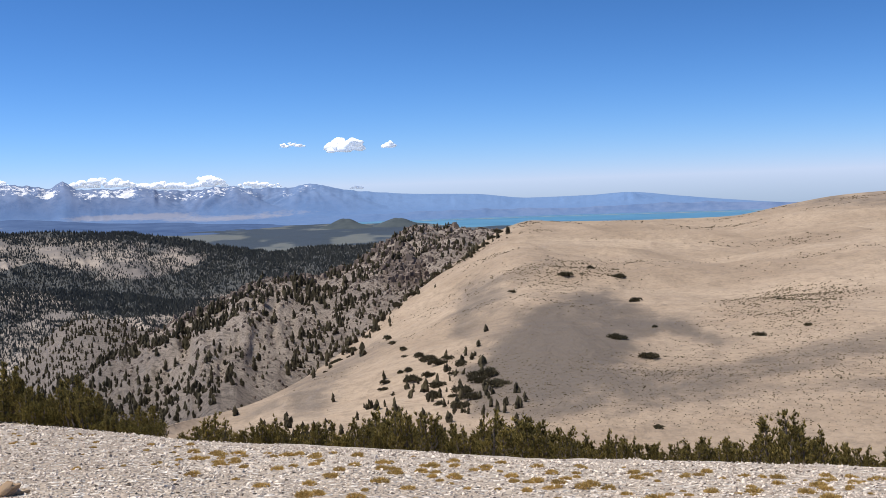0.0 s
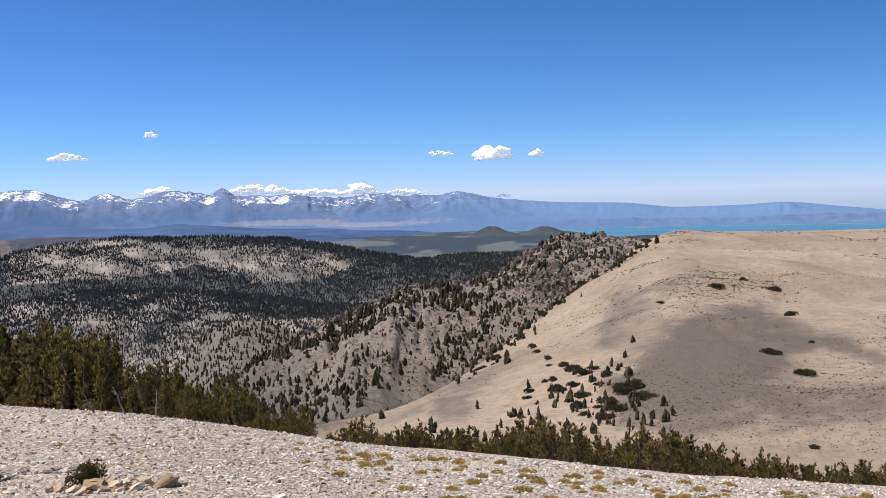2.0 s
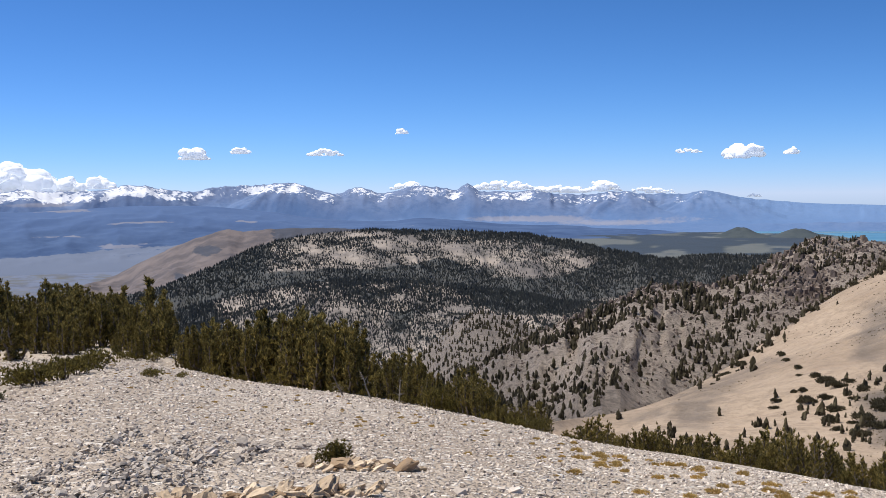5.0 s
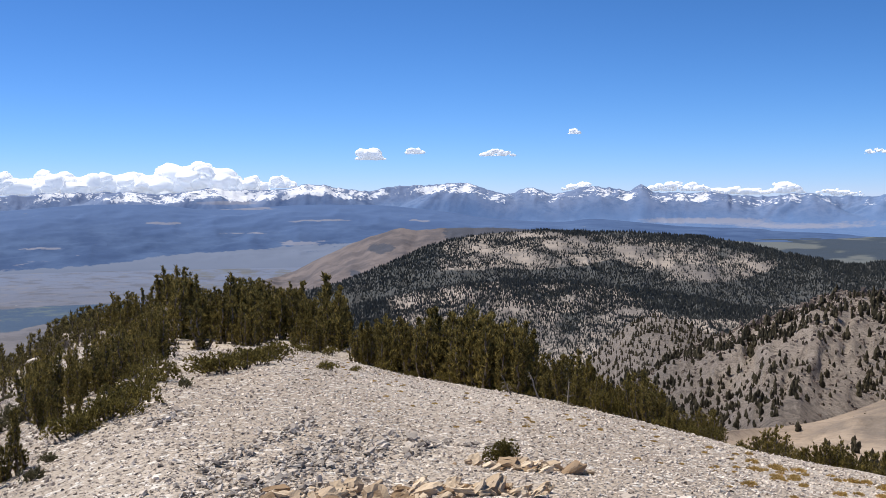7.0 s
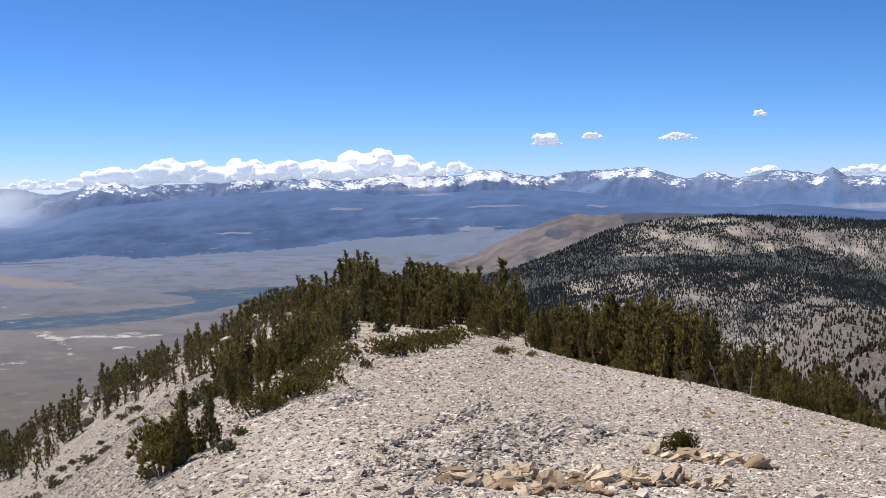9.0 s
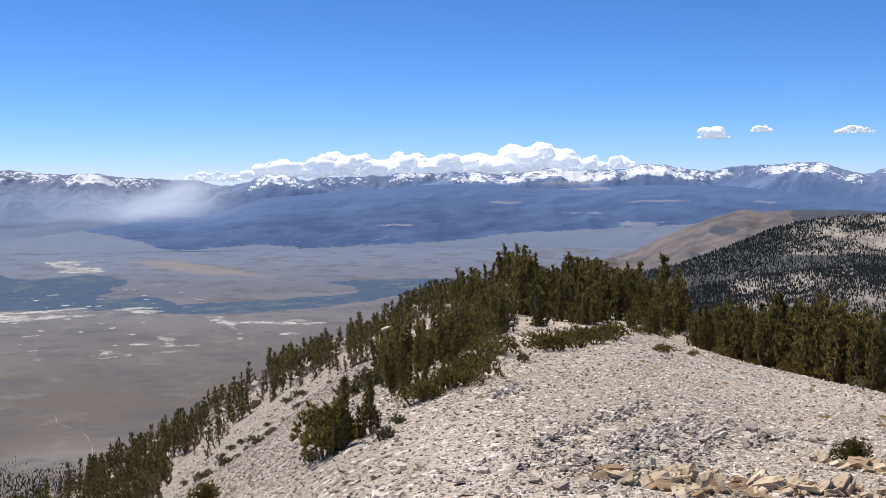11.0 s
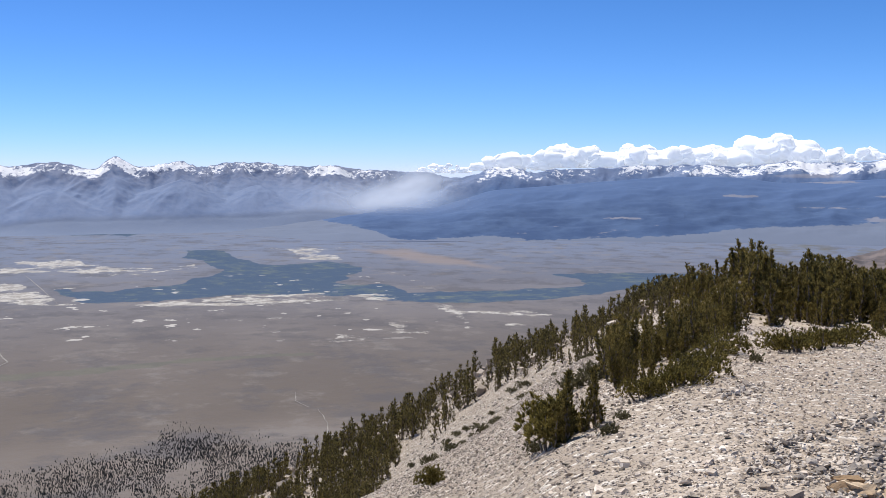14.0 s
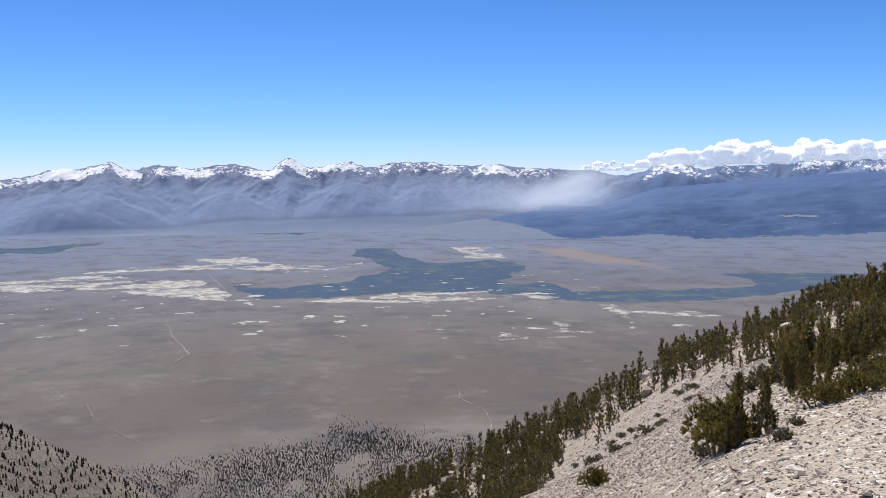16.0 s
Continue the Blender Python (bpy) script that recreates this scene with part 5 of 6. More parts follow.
for k in range(250):
    az = -27 + (15.6 + 27) * ((k + rng.uniform(0, 1)) / 250)
    r = float(RISE_R(az)) - rng.uniform(4, 26)
    if (10.8 < az < 12.0 or 13.8 < az < 15) and rng.uniform() < 0.7:
        continue
    grown(BRUSH[rng.integers(0, 4)], az, r, float(BRUSH_TOP(az)) + 0.2, rng, 0.6)
# ---------------------------------------------------------------- pines and mats on the hills


def hill_pine(seed, spread, tops, label, group):
    """A far pine, or a tight clump of them: short trunks under ragged stacked tiers of foliage."""
    rng = np.random.default_rng(seed)
    root = thing("pine", label, "tree", group)
    wood, leaf = [], []
    for k in range(tops):
        a, off = rng.uniform(0, 6.28), (0.0 if k == 0 else spread * rng.uniform(0.5, 1.0))
        x, y, h = math.cos(a) * off, math.sin(a) * off, (1.0 if k == 0 else rng.uniform(0.55, 0.9))
        wood.append(tube([(x, y, -0.1), (x, y, 0.6 * h)], [0.03, 0.015], 3))
        for tier, (z0, z1, w) in enumerate(((0.02, 0.50, 0.20), (0.20, 0.78, 0.23), (0.50, 1.0, 0.19))):
            n = 6
            turn = rng.uniform(0, 6.28) + np.arange(n) * 2 * math.pi / n
            q = w * rng.uniform(0.55, 1.25, n)
            ring = [(x + math.cos(b) * p, y + math.sin(b) * p, h * (z0 + rng.uniform(-0.05, 0.09))) for b, p in zip(turn, q)]
            mid = [(x + math.cos(b + 0.5) * p * 0.62, y + math.sin(b + 0.5) * p * 0.62, h * (z0 + 0.55 * (z1 - z0) + rng.uniform(-0.03, 0.05))) for b, p in zip(turn, q)]
            tip = (x + rng.normal() * 0.02, y + rng.normal() * 0.02, h * z1)
            f = [(i, (i + 1) % n, n + i) for i in range(n)] + [((i + 1) % n, n + (i + 1) % n, n + i) for i in range(n)] + [(n + i, n + (i + 1) % n, 2 * n) for i in range(n)]
            leaf.append((ring + mid + [tip], f))
    link_mesh("trunk", *join(wood), M_BARK, root)
    link_mesh("crown", *join(leaf), M_FARPINE, root)
    return root


FARPINE = [hill_pine(300 + k, sp, tp, "scattered dark pine on a pale hillside", "pines on the hills") for k, (sp, tp) in enumerate(((0.0, 1), (0.25, 2), (0.0, 1), (0.34, 3), (0.3, 2)))]
FARMAT = [mat_shrub(320 + k, 1.0, 0.26, 220, 0.13, 5, "dark wind-pressed pine mat on tan sand", "mats on the hill", M_FARPINE, "pine_mat") for k in range(2)]
for az, el, size in ((2.68, -8.65, 4.2), (2.44, -8.95, 3.4), (1.84, -9.3, 3.2), (1.89, -9.7, 2.2), (1.19, -9.75, 4), (0.88, -10.0, 5), (0.05, -10.2, 5.5), (-0.54, -9.95, 3), (-1.07, -10.3, 4), (-0.86, -10.8, 2.6), (2.25, -10.6, 2.5),
                     (1.6, -10.5, 3), (1.95, -11.1, 3.4), (1.24, -11.05, 4.4), (0.52, -10.8, 3.6), (-0.17, -11.3, 2), (3.1, -11.1, 3), (3.18, -11.5, 2.6), (0.57, -12.0, 4.5), (0.3, -11.5, 4.0), (-2.71, -11.05, 6), (-2.95, -11.5, 5.5),
                     (-2.2, -11.3, 4), (-1.66, -11.8, 5), (-1.9, -12.2, 4.0), (-1.12, -12.6, 4), (-0.72, -12.0, 2), (-0.12, -12.4, 2.4)):
    stand(FARMAT[rng.integers(0, 2)], az, meet(az, el, tan_z, 104, 900), tan_z, size * 0.80, rng, 0.05)
for az, el, size in ((-8.79, -5.05, 3), (-10.36, -5.65, 4.6), (-10.22, -8.96, 3.6), (-10.95, -6.97, 4), (-7.15, -5.5, 5.5), (-11.8, -10.0, 3.4), (-12.1, -8.35, 1.6), (-17.75, -8.83, 2.4), (-20.15, -8.23, 2.2), (-4.43, -6.3, 2.5), (-12.1, -13.8, 1.6), (-18.65, -6.86, 1.6)):
    stand(FARMAT[rng.integers(0, 2)], az, meet(az, el, tan_z, 104, 900), tan_z, size, rng, 0.1)
for az, el, size in ((4.31, -9.55, 4.5), (7.06, -10.6, 3.5), (6.22, -9.7, 3), (3.46, -8.2, 4.5), (4.91, -8.7, 3), (6.0, -12.0, 3), (11.48, -12.35, 3.2), (-0.5, -9.8, 2.5), (3.1, -10.9, 3), (0.7, -11.7, 4.5), (1.6, -12.0, 3), (-1.2, -12.2, 3.5), (2.6, -12.4, 3), (-2.7, -10.9, 2)):
    r = meet(az, el, tan_z, 104, 900)
    stand(FARPINE[rng.integers(0, 5)], az, r, tan_z, size * 0.0034 * r, rng, 0.05)
# along the rim, where the sand breaks off to the scree flank, and a stand among the mats
places = []
for k in range(78):
    az = rng.uniform(-4.6, 6.5)
    r = float(TAN_R(az)) * (1.0 - abs(rng.normal()) * 0.085 - 0.01)
    if rng.uniform() < 0.6:
        places.append((az, r, r * rng.uniform(0.004, 0.010)))
    else:
        stand(FARMAT[rng.integers(0, 2)], az, r, tan_z, r * rng.uniform(0.006, 0.014), rng, 0.05)
for k in range(30):
    az, el = rng.normal() * 1.7 - 0.4, -11.0 + rng.normal() * 0.75
    r = meet(az, el - 0.25 * az, tan_z, 104, 900)
    places.append((az, r, r * rng.uniform(0.005, 0.011)))
crowd("rim_pines", FARPINE, places, tan_z, rng, "small dark pines along the rim of the sand")
# and lower ones in the saddle
places = [(rng.uniform(-5, 10.5), rng.uniform(104, 150), rng.uniform(0.6, 1.8)) for k in range(150)]
crowd("saddle_pines", FARPINE, places, tan_z, rng, "small dark pines in the sandy saddle")

places = []
while len(places) < 2300:
    az, q = rng.uniform(-4.5, 27), rng.uniform(0.03, 1.0)
    r0, r1 = float(FLANK_FOOT(np.float64(az))), float(FLANK_R(az))
    r = r0 + (r1 - r0) * q
    x, y = flat(az, r)
    if rng.uniform() < np.interp(az, (-4, 6), (0.6, 0.0)) or vnoise(x / 32, y / 32, 91) < rng.uniform(-0.6, 0.45):
        continue
    places.append((az, r, r * (0.0038 + 0.0075 * rng.uniform() ** 1.7) * float(np.interp(az, (-4, 7), (0.42, 1.0)))))
crowd("flank_pines", FARPINE, places, flank_z, rng, "dark pines scattered over the pale scree flank", 0.1)


def wood_stuff(name, az, r, ground_z, h_low, h_high, material, seed, label, tiers=2):
    """Far woods: many small ragged pines, too many to count, in one mesh."""
    rng = np.random.default_rng(seed)
    n = len(az)
    x, y = flat(az, r)
    z = ground_z(az, r)
    h = rng.uniform(h_low, h_high, n) * r
    w = h * (rng.uniform(0.22, 0.36, n) if tiers > 1 else rng.uniform(0.17, 0.32, n))
    spin = rng.uniform(0, 6.28, n)
    verts, faces = [], []
    for tier, (zb, zt, ww) in enumerate(((0.02, 0.62, 1.0), (0.42, 1.0, 0.72))[:tiers] if tiers > 1 else ((0.05, 1.0, 0.9),)):
        ring = []
        for j in range(5):
            a = spin + j * 2 * math.pi / 5 + tier
            q = w * ww * rng.uniform(0.65, 1.2, n)
            ring.append(np.stack([x + np.cos(a) * q, y + np.sin(a) * q, z + h * (zb + rng.uniform(-0.05, 0.1, n))], -1))
        ring.append(np.stack([x + w * rng.normal(size=n) * 0.12, y + w * rng.normal(size=n) * 0.12, z + h * zt], -1))
        verts.append(np.stack(ring, 1))
    v = np.concatenate(verts, 1)
    base = (np.arange(n) * 6 * tiers)[:, None, None]
    tri = np.array([(k + j, k + (j + 1) % 5, k + 5) for k in (0, 6)[:tiers] for j in range(5)])[None]
    ob = link_mesh(name, v.reshape(-1, 3), (base + tri).reshape(-1, 3).tolist(), material)
    return tagged(ob, label, "woods", kind="stuff")


def scrub_stuff(name, az, r, ground_z, low, high, squat, material, seed, label, category="scrub"):
    """Low mounds of scrub or broken rock, too many to count, in one mesh."""
    rng = np.random.default_rng(seed)
    n = len(az)
    x, y = flat(az, r)
    z = ground_z(az, r)
    w = rng.uniform(low, high, n) * r
    v = np.array(BOX, float)[None] * rng.uniform(0.4, 1.0, (n, 8, 3))
    v[:, 4:, :2] *= rng.uniform(0.35, 0.8, (n, 1, 1))
    a = rng.uniform(0, 6.28, n)
    vx = v[:, :, 0] * np.cos(a)[:, None] - v[:, :, 1] * np.sin(a)[:, None]
    vy = v[:, :, 0] * np.sin(a)[:, None] + v[:, :, 1] * np.cos(a)[:, None]
    v = np.stack([vx, vy, (v[:, :, 2] + 0.3) * squat], -1) * (w * 0.5)[:, None, None] + np.stack([x, y, z], -1)[:, None]
    f = (np.arange(n) * 8)[:, None, None] + np.array(BOX_F)[None]
    return tagged(link_mesh(name, v.reshape(-1, 3), f.reshape(-1, 4).tolist(), material), label, category, kind="stuff")


def scatter(n, az0, az1, r0, r1, keep, seed):
    """Bearings and distances, even over the ground, thinned by a rule."""
    rng = np.random.default_rng(seed)
    az, r = rng.uniform(az0, az1, n), np.sqrt(rng.uniform(r0 ** 2, r1 ** 2, n))
    ok = rng.uniform(0, 1, n) < keep(az, r)
    return az[ok], r[ok]


def keep_a(az, r):
    S = (r - 1480) / (HILLA_R(az) - 1480)
    el = np.degrees(np.arctan((hilla_z(az, r) - EYE) / r))
    x, y = flat(az, r)
    return np.where((S > 0.02) & (S < 1.0), np.clip(0.03 + 0.95 * forest_a(az, S, r, el)["forest"], 0, 1) * smooth(-0.6, 0.3, fbm(x / 45, y / 45, 3, 93) + 0.3), 0)


def keep_b(az, r):
    S = (r - 760) / (B_R(az) - 760)
    el = np.degrees(np.arctan((hillb_z(az, r) - EYE) / r))
    x, y = flat(az, r)
    return np.where((S > 0.1) & (S < 1.0), np.clip(0.22 + 0.95 * forest_b(az, S, r, el)["forest"], 0, 1) - 0.3 * smooth(0.1, 0.5, fbm(x / 50, y / 50, 3, 97)), 0)


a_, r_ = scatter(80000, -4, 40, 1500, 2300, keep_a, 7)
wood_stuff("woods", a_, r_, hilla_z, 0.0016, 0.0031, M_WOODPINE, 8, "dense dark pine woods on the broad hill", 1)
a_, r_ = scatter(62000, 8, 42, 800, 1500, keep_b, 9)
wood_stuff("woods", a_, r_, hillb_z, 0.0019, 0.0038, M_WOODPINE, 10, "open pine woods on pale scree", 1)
a_, r_ = scatter(2600, 10, 27, 450, 758, lambda a, r: np.where(r < 700, 0.7, 0.5) + 0 * a, 11)
wood_stuff("woods", a_, r_, spur_z, 0.0030, 0.0062, M_FARPINE, 12, "scattered pines on the grey spur")
a_, r_ = scatter(4200, 85, 106, 290, 480, lambda a, r: 0.55 + 0 * a, 13)
wood_stuff("woods", a_, r_, corner_z, 0.0026, 0.0055, M_FARPINE, 14, "scattered pines on the steep scree flank")
def keep_scrub(az, r):
    e = np.degrees(np.arctan((tan_z(az, r) - EYE) / r))
    x, y = flat(az, r)
    q = tan_masks(az, 0, r, e)["scrub"] + 0.5 * fbm(x / 25, y / 25, 3, 55)
    return np.where((r < TAN_R(az) * 0.98) & (r > TAN_FOOT(az) + 3), smooth(0.25, 1.1, q) * np.minimum(1, (r / 330) ** -1.2), 0)


a_, r_ = scatter(300000, -30, 9, 108, 800, keep_scrub, 57)
scrub_stuff("scrub", a_, r_, tan_z, 0.0007, 0.0021, 0.6, M_SCRUB, 58, "low brown scrub dotting the tan sand")


def keep_rock(az, r):
    e = np.degrees(np.arctan((flank_z(az, r) - EYE) / r))
    q = (r - FLANK_FOOT(az)) / (FLANK_R(az) - FLANK_FOOT(az))
    x, y = flat(az, r)
    k = 0.2 + flank_masks(az, q, r, e)["rock"] + 0.8 * smooth(0.15, 0.5, fbm(x / 30, y / 30, 3, 65))
    return np.where((q > 0.02) & (q < 1.0), np.clip(k, 0, 1), 0)


a_, r_ = scatter(30000, -5, 27, 195, 745, keep_rock, 61)
scrub_stuff("rocks", a_, r_, flank_z, 0.0011, 0.0046, 0.8, M_CRAG, 62, "dark broken rocks and low scrub on the flank", "rocks")


def keep_crag(az, r):
    e = np.degrees(np.arctan((flank_z(az, r) - EYE) / r))
    q = (r - FLANK_FOOT(az)) / (FLANK_R(az) - FLANK_FOOT(az))
    x, y = flat(az, r)
    k = flank_masks(az, q, r, e)["rock"] + 0.5 * fbm(x / 22, y / 22, 3, 66) + 0.35 * smooth(0.55, 0.95, q) * smooth(11, 5, az)
    return np.where((q > 0.1) & (q < 1.0), smooth(0.35, 0.9, k), 0)


a_, r_ = scatter(7500, -2, 16, 240, 745, keep_crag, 63)
scrub_stuff("crags", a_, r_, flank_z, 0.003, 0.0085, 1.2, M_CRAG, 64, "dark reddish crags along the flank's crest", "rocks")
FAN_EDGE = curve([(66, -15.2), (70, -14.9), (74, -14.3), (77.6, -13.6), (79, -14.6), (83, -15.4), (88, -16.0), (95, -16)])
a_, r_ = scatter(60000, 64, 96, 560, 960, lambda a, r: smooth(0.9, -1.6, -np.degrees(np.arctan(222 / r)) - FAN_EDGE(a)) ** 1.7 * smooth(-0.6, 0.2, vnoise(a * 0.8, r / 40, 19) + 0.25), 15)
wood_stuff("woods", a_, r_, plain_height, 0.0010, 0.0022, M_WOODPINE, 16, "scattered dark pines thinning out onto the plain")

for p in (*NEAR, *SLIM, *BRUSH, *MATS, BUSH, *SAGE, *FARPINE, *FARMAT):
    remove(p)

# ---------------------------------------------------------------- dry grass tufts
GRASS = []
for k in range(4):
    g = np.random.default_rng(400 + k)
    n = 130
    q = np.sqrt(g.uniform(0, 1, n)) * 0.5
    a = g.uniform(0, 6.28, n)
    dome = 0.20 * np.sqrt(np.maximum(0.0, 1 - (q / 0.52) ** 2))
    v, f = blades(g, np.stack([np.cos(a) * q, np.sin(a) * q * 0.75, dome * g.uniform(0.1, 0.9, n) - 0.02], -1), np.stack([np.cos(a) * q * 1.9, np.sin(a) * q * 1.9, 0 * q + 0.6], -1), 0.20, 0.055, 3, 0.45)
    GRASS.append(tagged(link_mesh("grass_tuft", v, f, M_GRASS), "dry yellow grass tuft among stones", "grass tuft", "dry grass tufts"))
for k in range(290):
    az = rng.uniform(-27, 40) if k < 250 else rng.uniform(-25, 12)
    el = -float(BROW(az)) - abs(rng.normal()) * (1.1 if az > 8 else 1.2) - 0.05
    r = meet(az, el, shoulder)
    x, y = flat(az, r)
    ob = GRASS[k % 4].copy()
    scene.collection.objects.link(ob)
    sz = rng.uniform(0.07, 0.24) * (1.1 if az < 14 else 0.6) * (0.7 + 0.3 * r / 20)
    ob.matrix_basis = pose(float(x), float(y), float(shoulder(az, r)), 0, 0, rng.uniform(0, 360)) @ Matrix.Diagonal((sz, sz, sz * 1.15, 1))
for g in GRASS:
    bpy.data.objects.remove(g)

# ---------------------------------------------------------------- stones

def stone_points(rng, n, flatness=0.4):
    """Corners of n rough slabs of half-size one."""
    v = np.array(BOX, float)[None] * rng.uniform(0.45, 1.0, (n, 8, 3))
    v[:, :, 0] *= rng.uniform(0.8, 1.3, (n, 1))
    v[:, :, 1] *= rng.uniform(0.6, 1.0, (n, 1))
    v[:, :, 2] *= rng.uniform(0.5, 1.3, (n, 1)) * flatness
    v[:, 4:, :2] *= rng.uniform(0.5, 0.95, (n, 1, 1))
    return v


def turned(rng, v, tilt):
    n = len(v)
    a, b, c = rng.uniform(0, 6.28, n), rng.normal(size=n) * tilt, rng.normal(size=n) * tilt
    ca, sa, cb, sb, cc, sc = np.cos(a), np.sin(a), np.cos(b), np.sin(b), np.cos(c), np.sin(c)
    one, nil = np.ones(n), np.zeros(n)
    rx_ = np.stack([one, nil, nil, nil, cb, -sb, nil, sb, cb], -1).reshape(n, 3, 3)
    ry_ = np.stack([cc, nil, sc, nil, one, nil, -sc, nil, cc], -1).reshape(n, 3, 3)
    rz_ = np.stack([ca, -sa, nil, sa, ca, nil, nil, nil, one], -1).reshape(n, 3, 3)
    return np.einsum("nij,nkj->nki", ry_ @ rx_ @ rz_, v)


def scree(name, az, r, size, material, seed, label, tilt=0.3, flatness=0.4, lift=0.25):
    rng = np.random.default_rng(seed)
    n = len(az)
    v = turned(rng, stone_points(rng, n, flatness), tilt) * (size * 0.5)[:, None, None]
    x, y = flat(az, r)
    v += np.stack([x, y, shoulder(az, r) + size * lift * 0.3], -1)[:, None]
    f = (np.arange(n) * 8)[:, None, None] + np.array(BOX_F[1:])[None]   # their undersides lie in the gravel
    return tagged(link_mesh(name, v.reshape(-1, 3), f.reshape(-1, 4).tolist(), material, ground), label, kind="stuff")


g = np.random.default_rng(31)
n = 82000
az, r = g.uniform(-27, 66, n), np.exp(g.uniform(math.log(6.0), math.log(64), n))
size = (0.011 + 0.00075 * r) * np.minimum(g.uniform(0.05, 1, n) ** -0.55, 3.2)
near = (r < BROW_R(az) + 3) & (r > np.where(az < 12, 11.0, 7.0))
dull = near & (az > 50 + 3 * g.normal(size=n))
near = near & ~dull
scree("scree", az[near], r[near], size[near], M_STONE, 32, "loose pale stone slabs of the scree", 0.5, 0.42, 0.45)
more = 12000
az, r, size = np.concatenate([az[dull], g.uniform(46, 70, more)]), np.concatenate([r[dull], g.uniform(14, 56, more)]), np.concatenate([size[dull], np.zeros(more)])
size = np.where(size > 0, size, (0.014 + 0.00085 * r) * np.minimum(g.uniform(0.05, 1, len(r)) ** -0.55, 3.0))
near = r < BROW_R(az) + 3
scree("scree", az[near], r[near], size[near], M_DULLSTONE, 36, "loose greyish stone slabs of the steep scree", 0.5, 0.42, 0.45)
n = 7000
az = g.uniform(46, 74, n)
r = BROW_R(az) + 3 + (RISE_R(az) * 0.95 - BROW_R(az) - 3) * g.uniform(0, 1, n)
scree("slope_stones", az, r, (0.0014 + 0.0034 * g.uniform(0, 1, n) ** 4) * r, M_DARKSTONE, 35, "pale stones scattered down the bare slope", 0.5, 0.45, 0.5)
# boulder streams, in a darker stone that holds the shadow between slabs
streams = [(44.6, -14.7, 38.2, -12.35, 0.28, 200), (43.2, -16.3, 35.2, -12.9, 0.45, 330), (40.6, -15.6, 36.6, -14.0, 0.7, 260), (45.5, -16.0, 42.4, -14.6, 0.5, 120), (36.2, -15.4, 33.6, -13.2, 0.35, 110), (41.8, -16.9, 38.0, -16.0, 0.5, 160),
           (47.0, -12.2, 44.6, -11.3, 0.2, 50), (33.0, -14.3, 31.4, -13.6, 0.25, 40)]
baz, br, bs = [], [], []
for a0, e0, a1, e1, wide, n in streams:
    for k in range(n):
        u = g.uniform()
        aa, ee = a0 + (a1 - a0) * u + g.normal() * wide * 0.8, e0 + (e1 - e0) * u + g.normal() * wide * 0.6
        q = meet(aa, min(ee, -float(BROW(aa)) - 0.3), shoulder)
        baz.append(aa), br.append(q), bs.append((0.03 + q * 0.0050) * g.uniform(0.3, 1.0) * (1.7 if g.uniform() < 0.1 else 1.0))
scree("boulder_stream", np.array(baz), np.array(br), np.array(bs), M_DARKSTONE, 33, "angular slabs heaped in streams, darkened for the shadows between them", 0.42, 0.34, 1.2)
# bare rocks among the pines of the knoll and the slope
n = 800
az = g.uniform(43, 76, n)
r = RISE_R(az) * (1.02 - 0.30 * g.uniform(0, 1, n) ** 1.6)
scree("crest_rocks", az, r, g.uniform(0.35, 1.0, n) ** 2 * 1.7, M_DULLSTONE, 34, "pale broken rocks along the crest", 0.4, 0.7, 0.8)

# the stones nearest to the path, each its own piece
SLABS = []
for k in range(10):
    v = stone_points(np.random.default_rng(500 + k), 1)[0] * 0.5
    me = bpy.data.meshes.new("stone")
    me.from_pydata([tuple(q) for q in v], [], BOX_F)
    me.materials.append(M_STONE)
    SLABS.append(me)
for k in range(290):
    az, r = g.uniform(-24, 60), g.uniform(6.6, 10.5)
    x, y = flat(az, r)
    sz = g.uniform(0.06, 0.15)
    ob = new("stone", SLABS[k % 10])
    ob.parent = ground
    ob.matrix_basis = pose(float(x), float(y), float(shoulder(az, r)) + 0.02, g.normal() * 14, g.normal() * 14, g.uniform(0, 360)) @ Matrix.Scale(sz, 4)


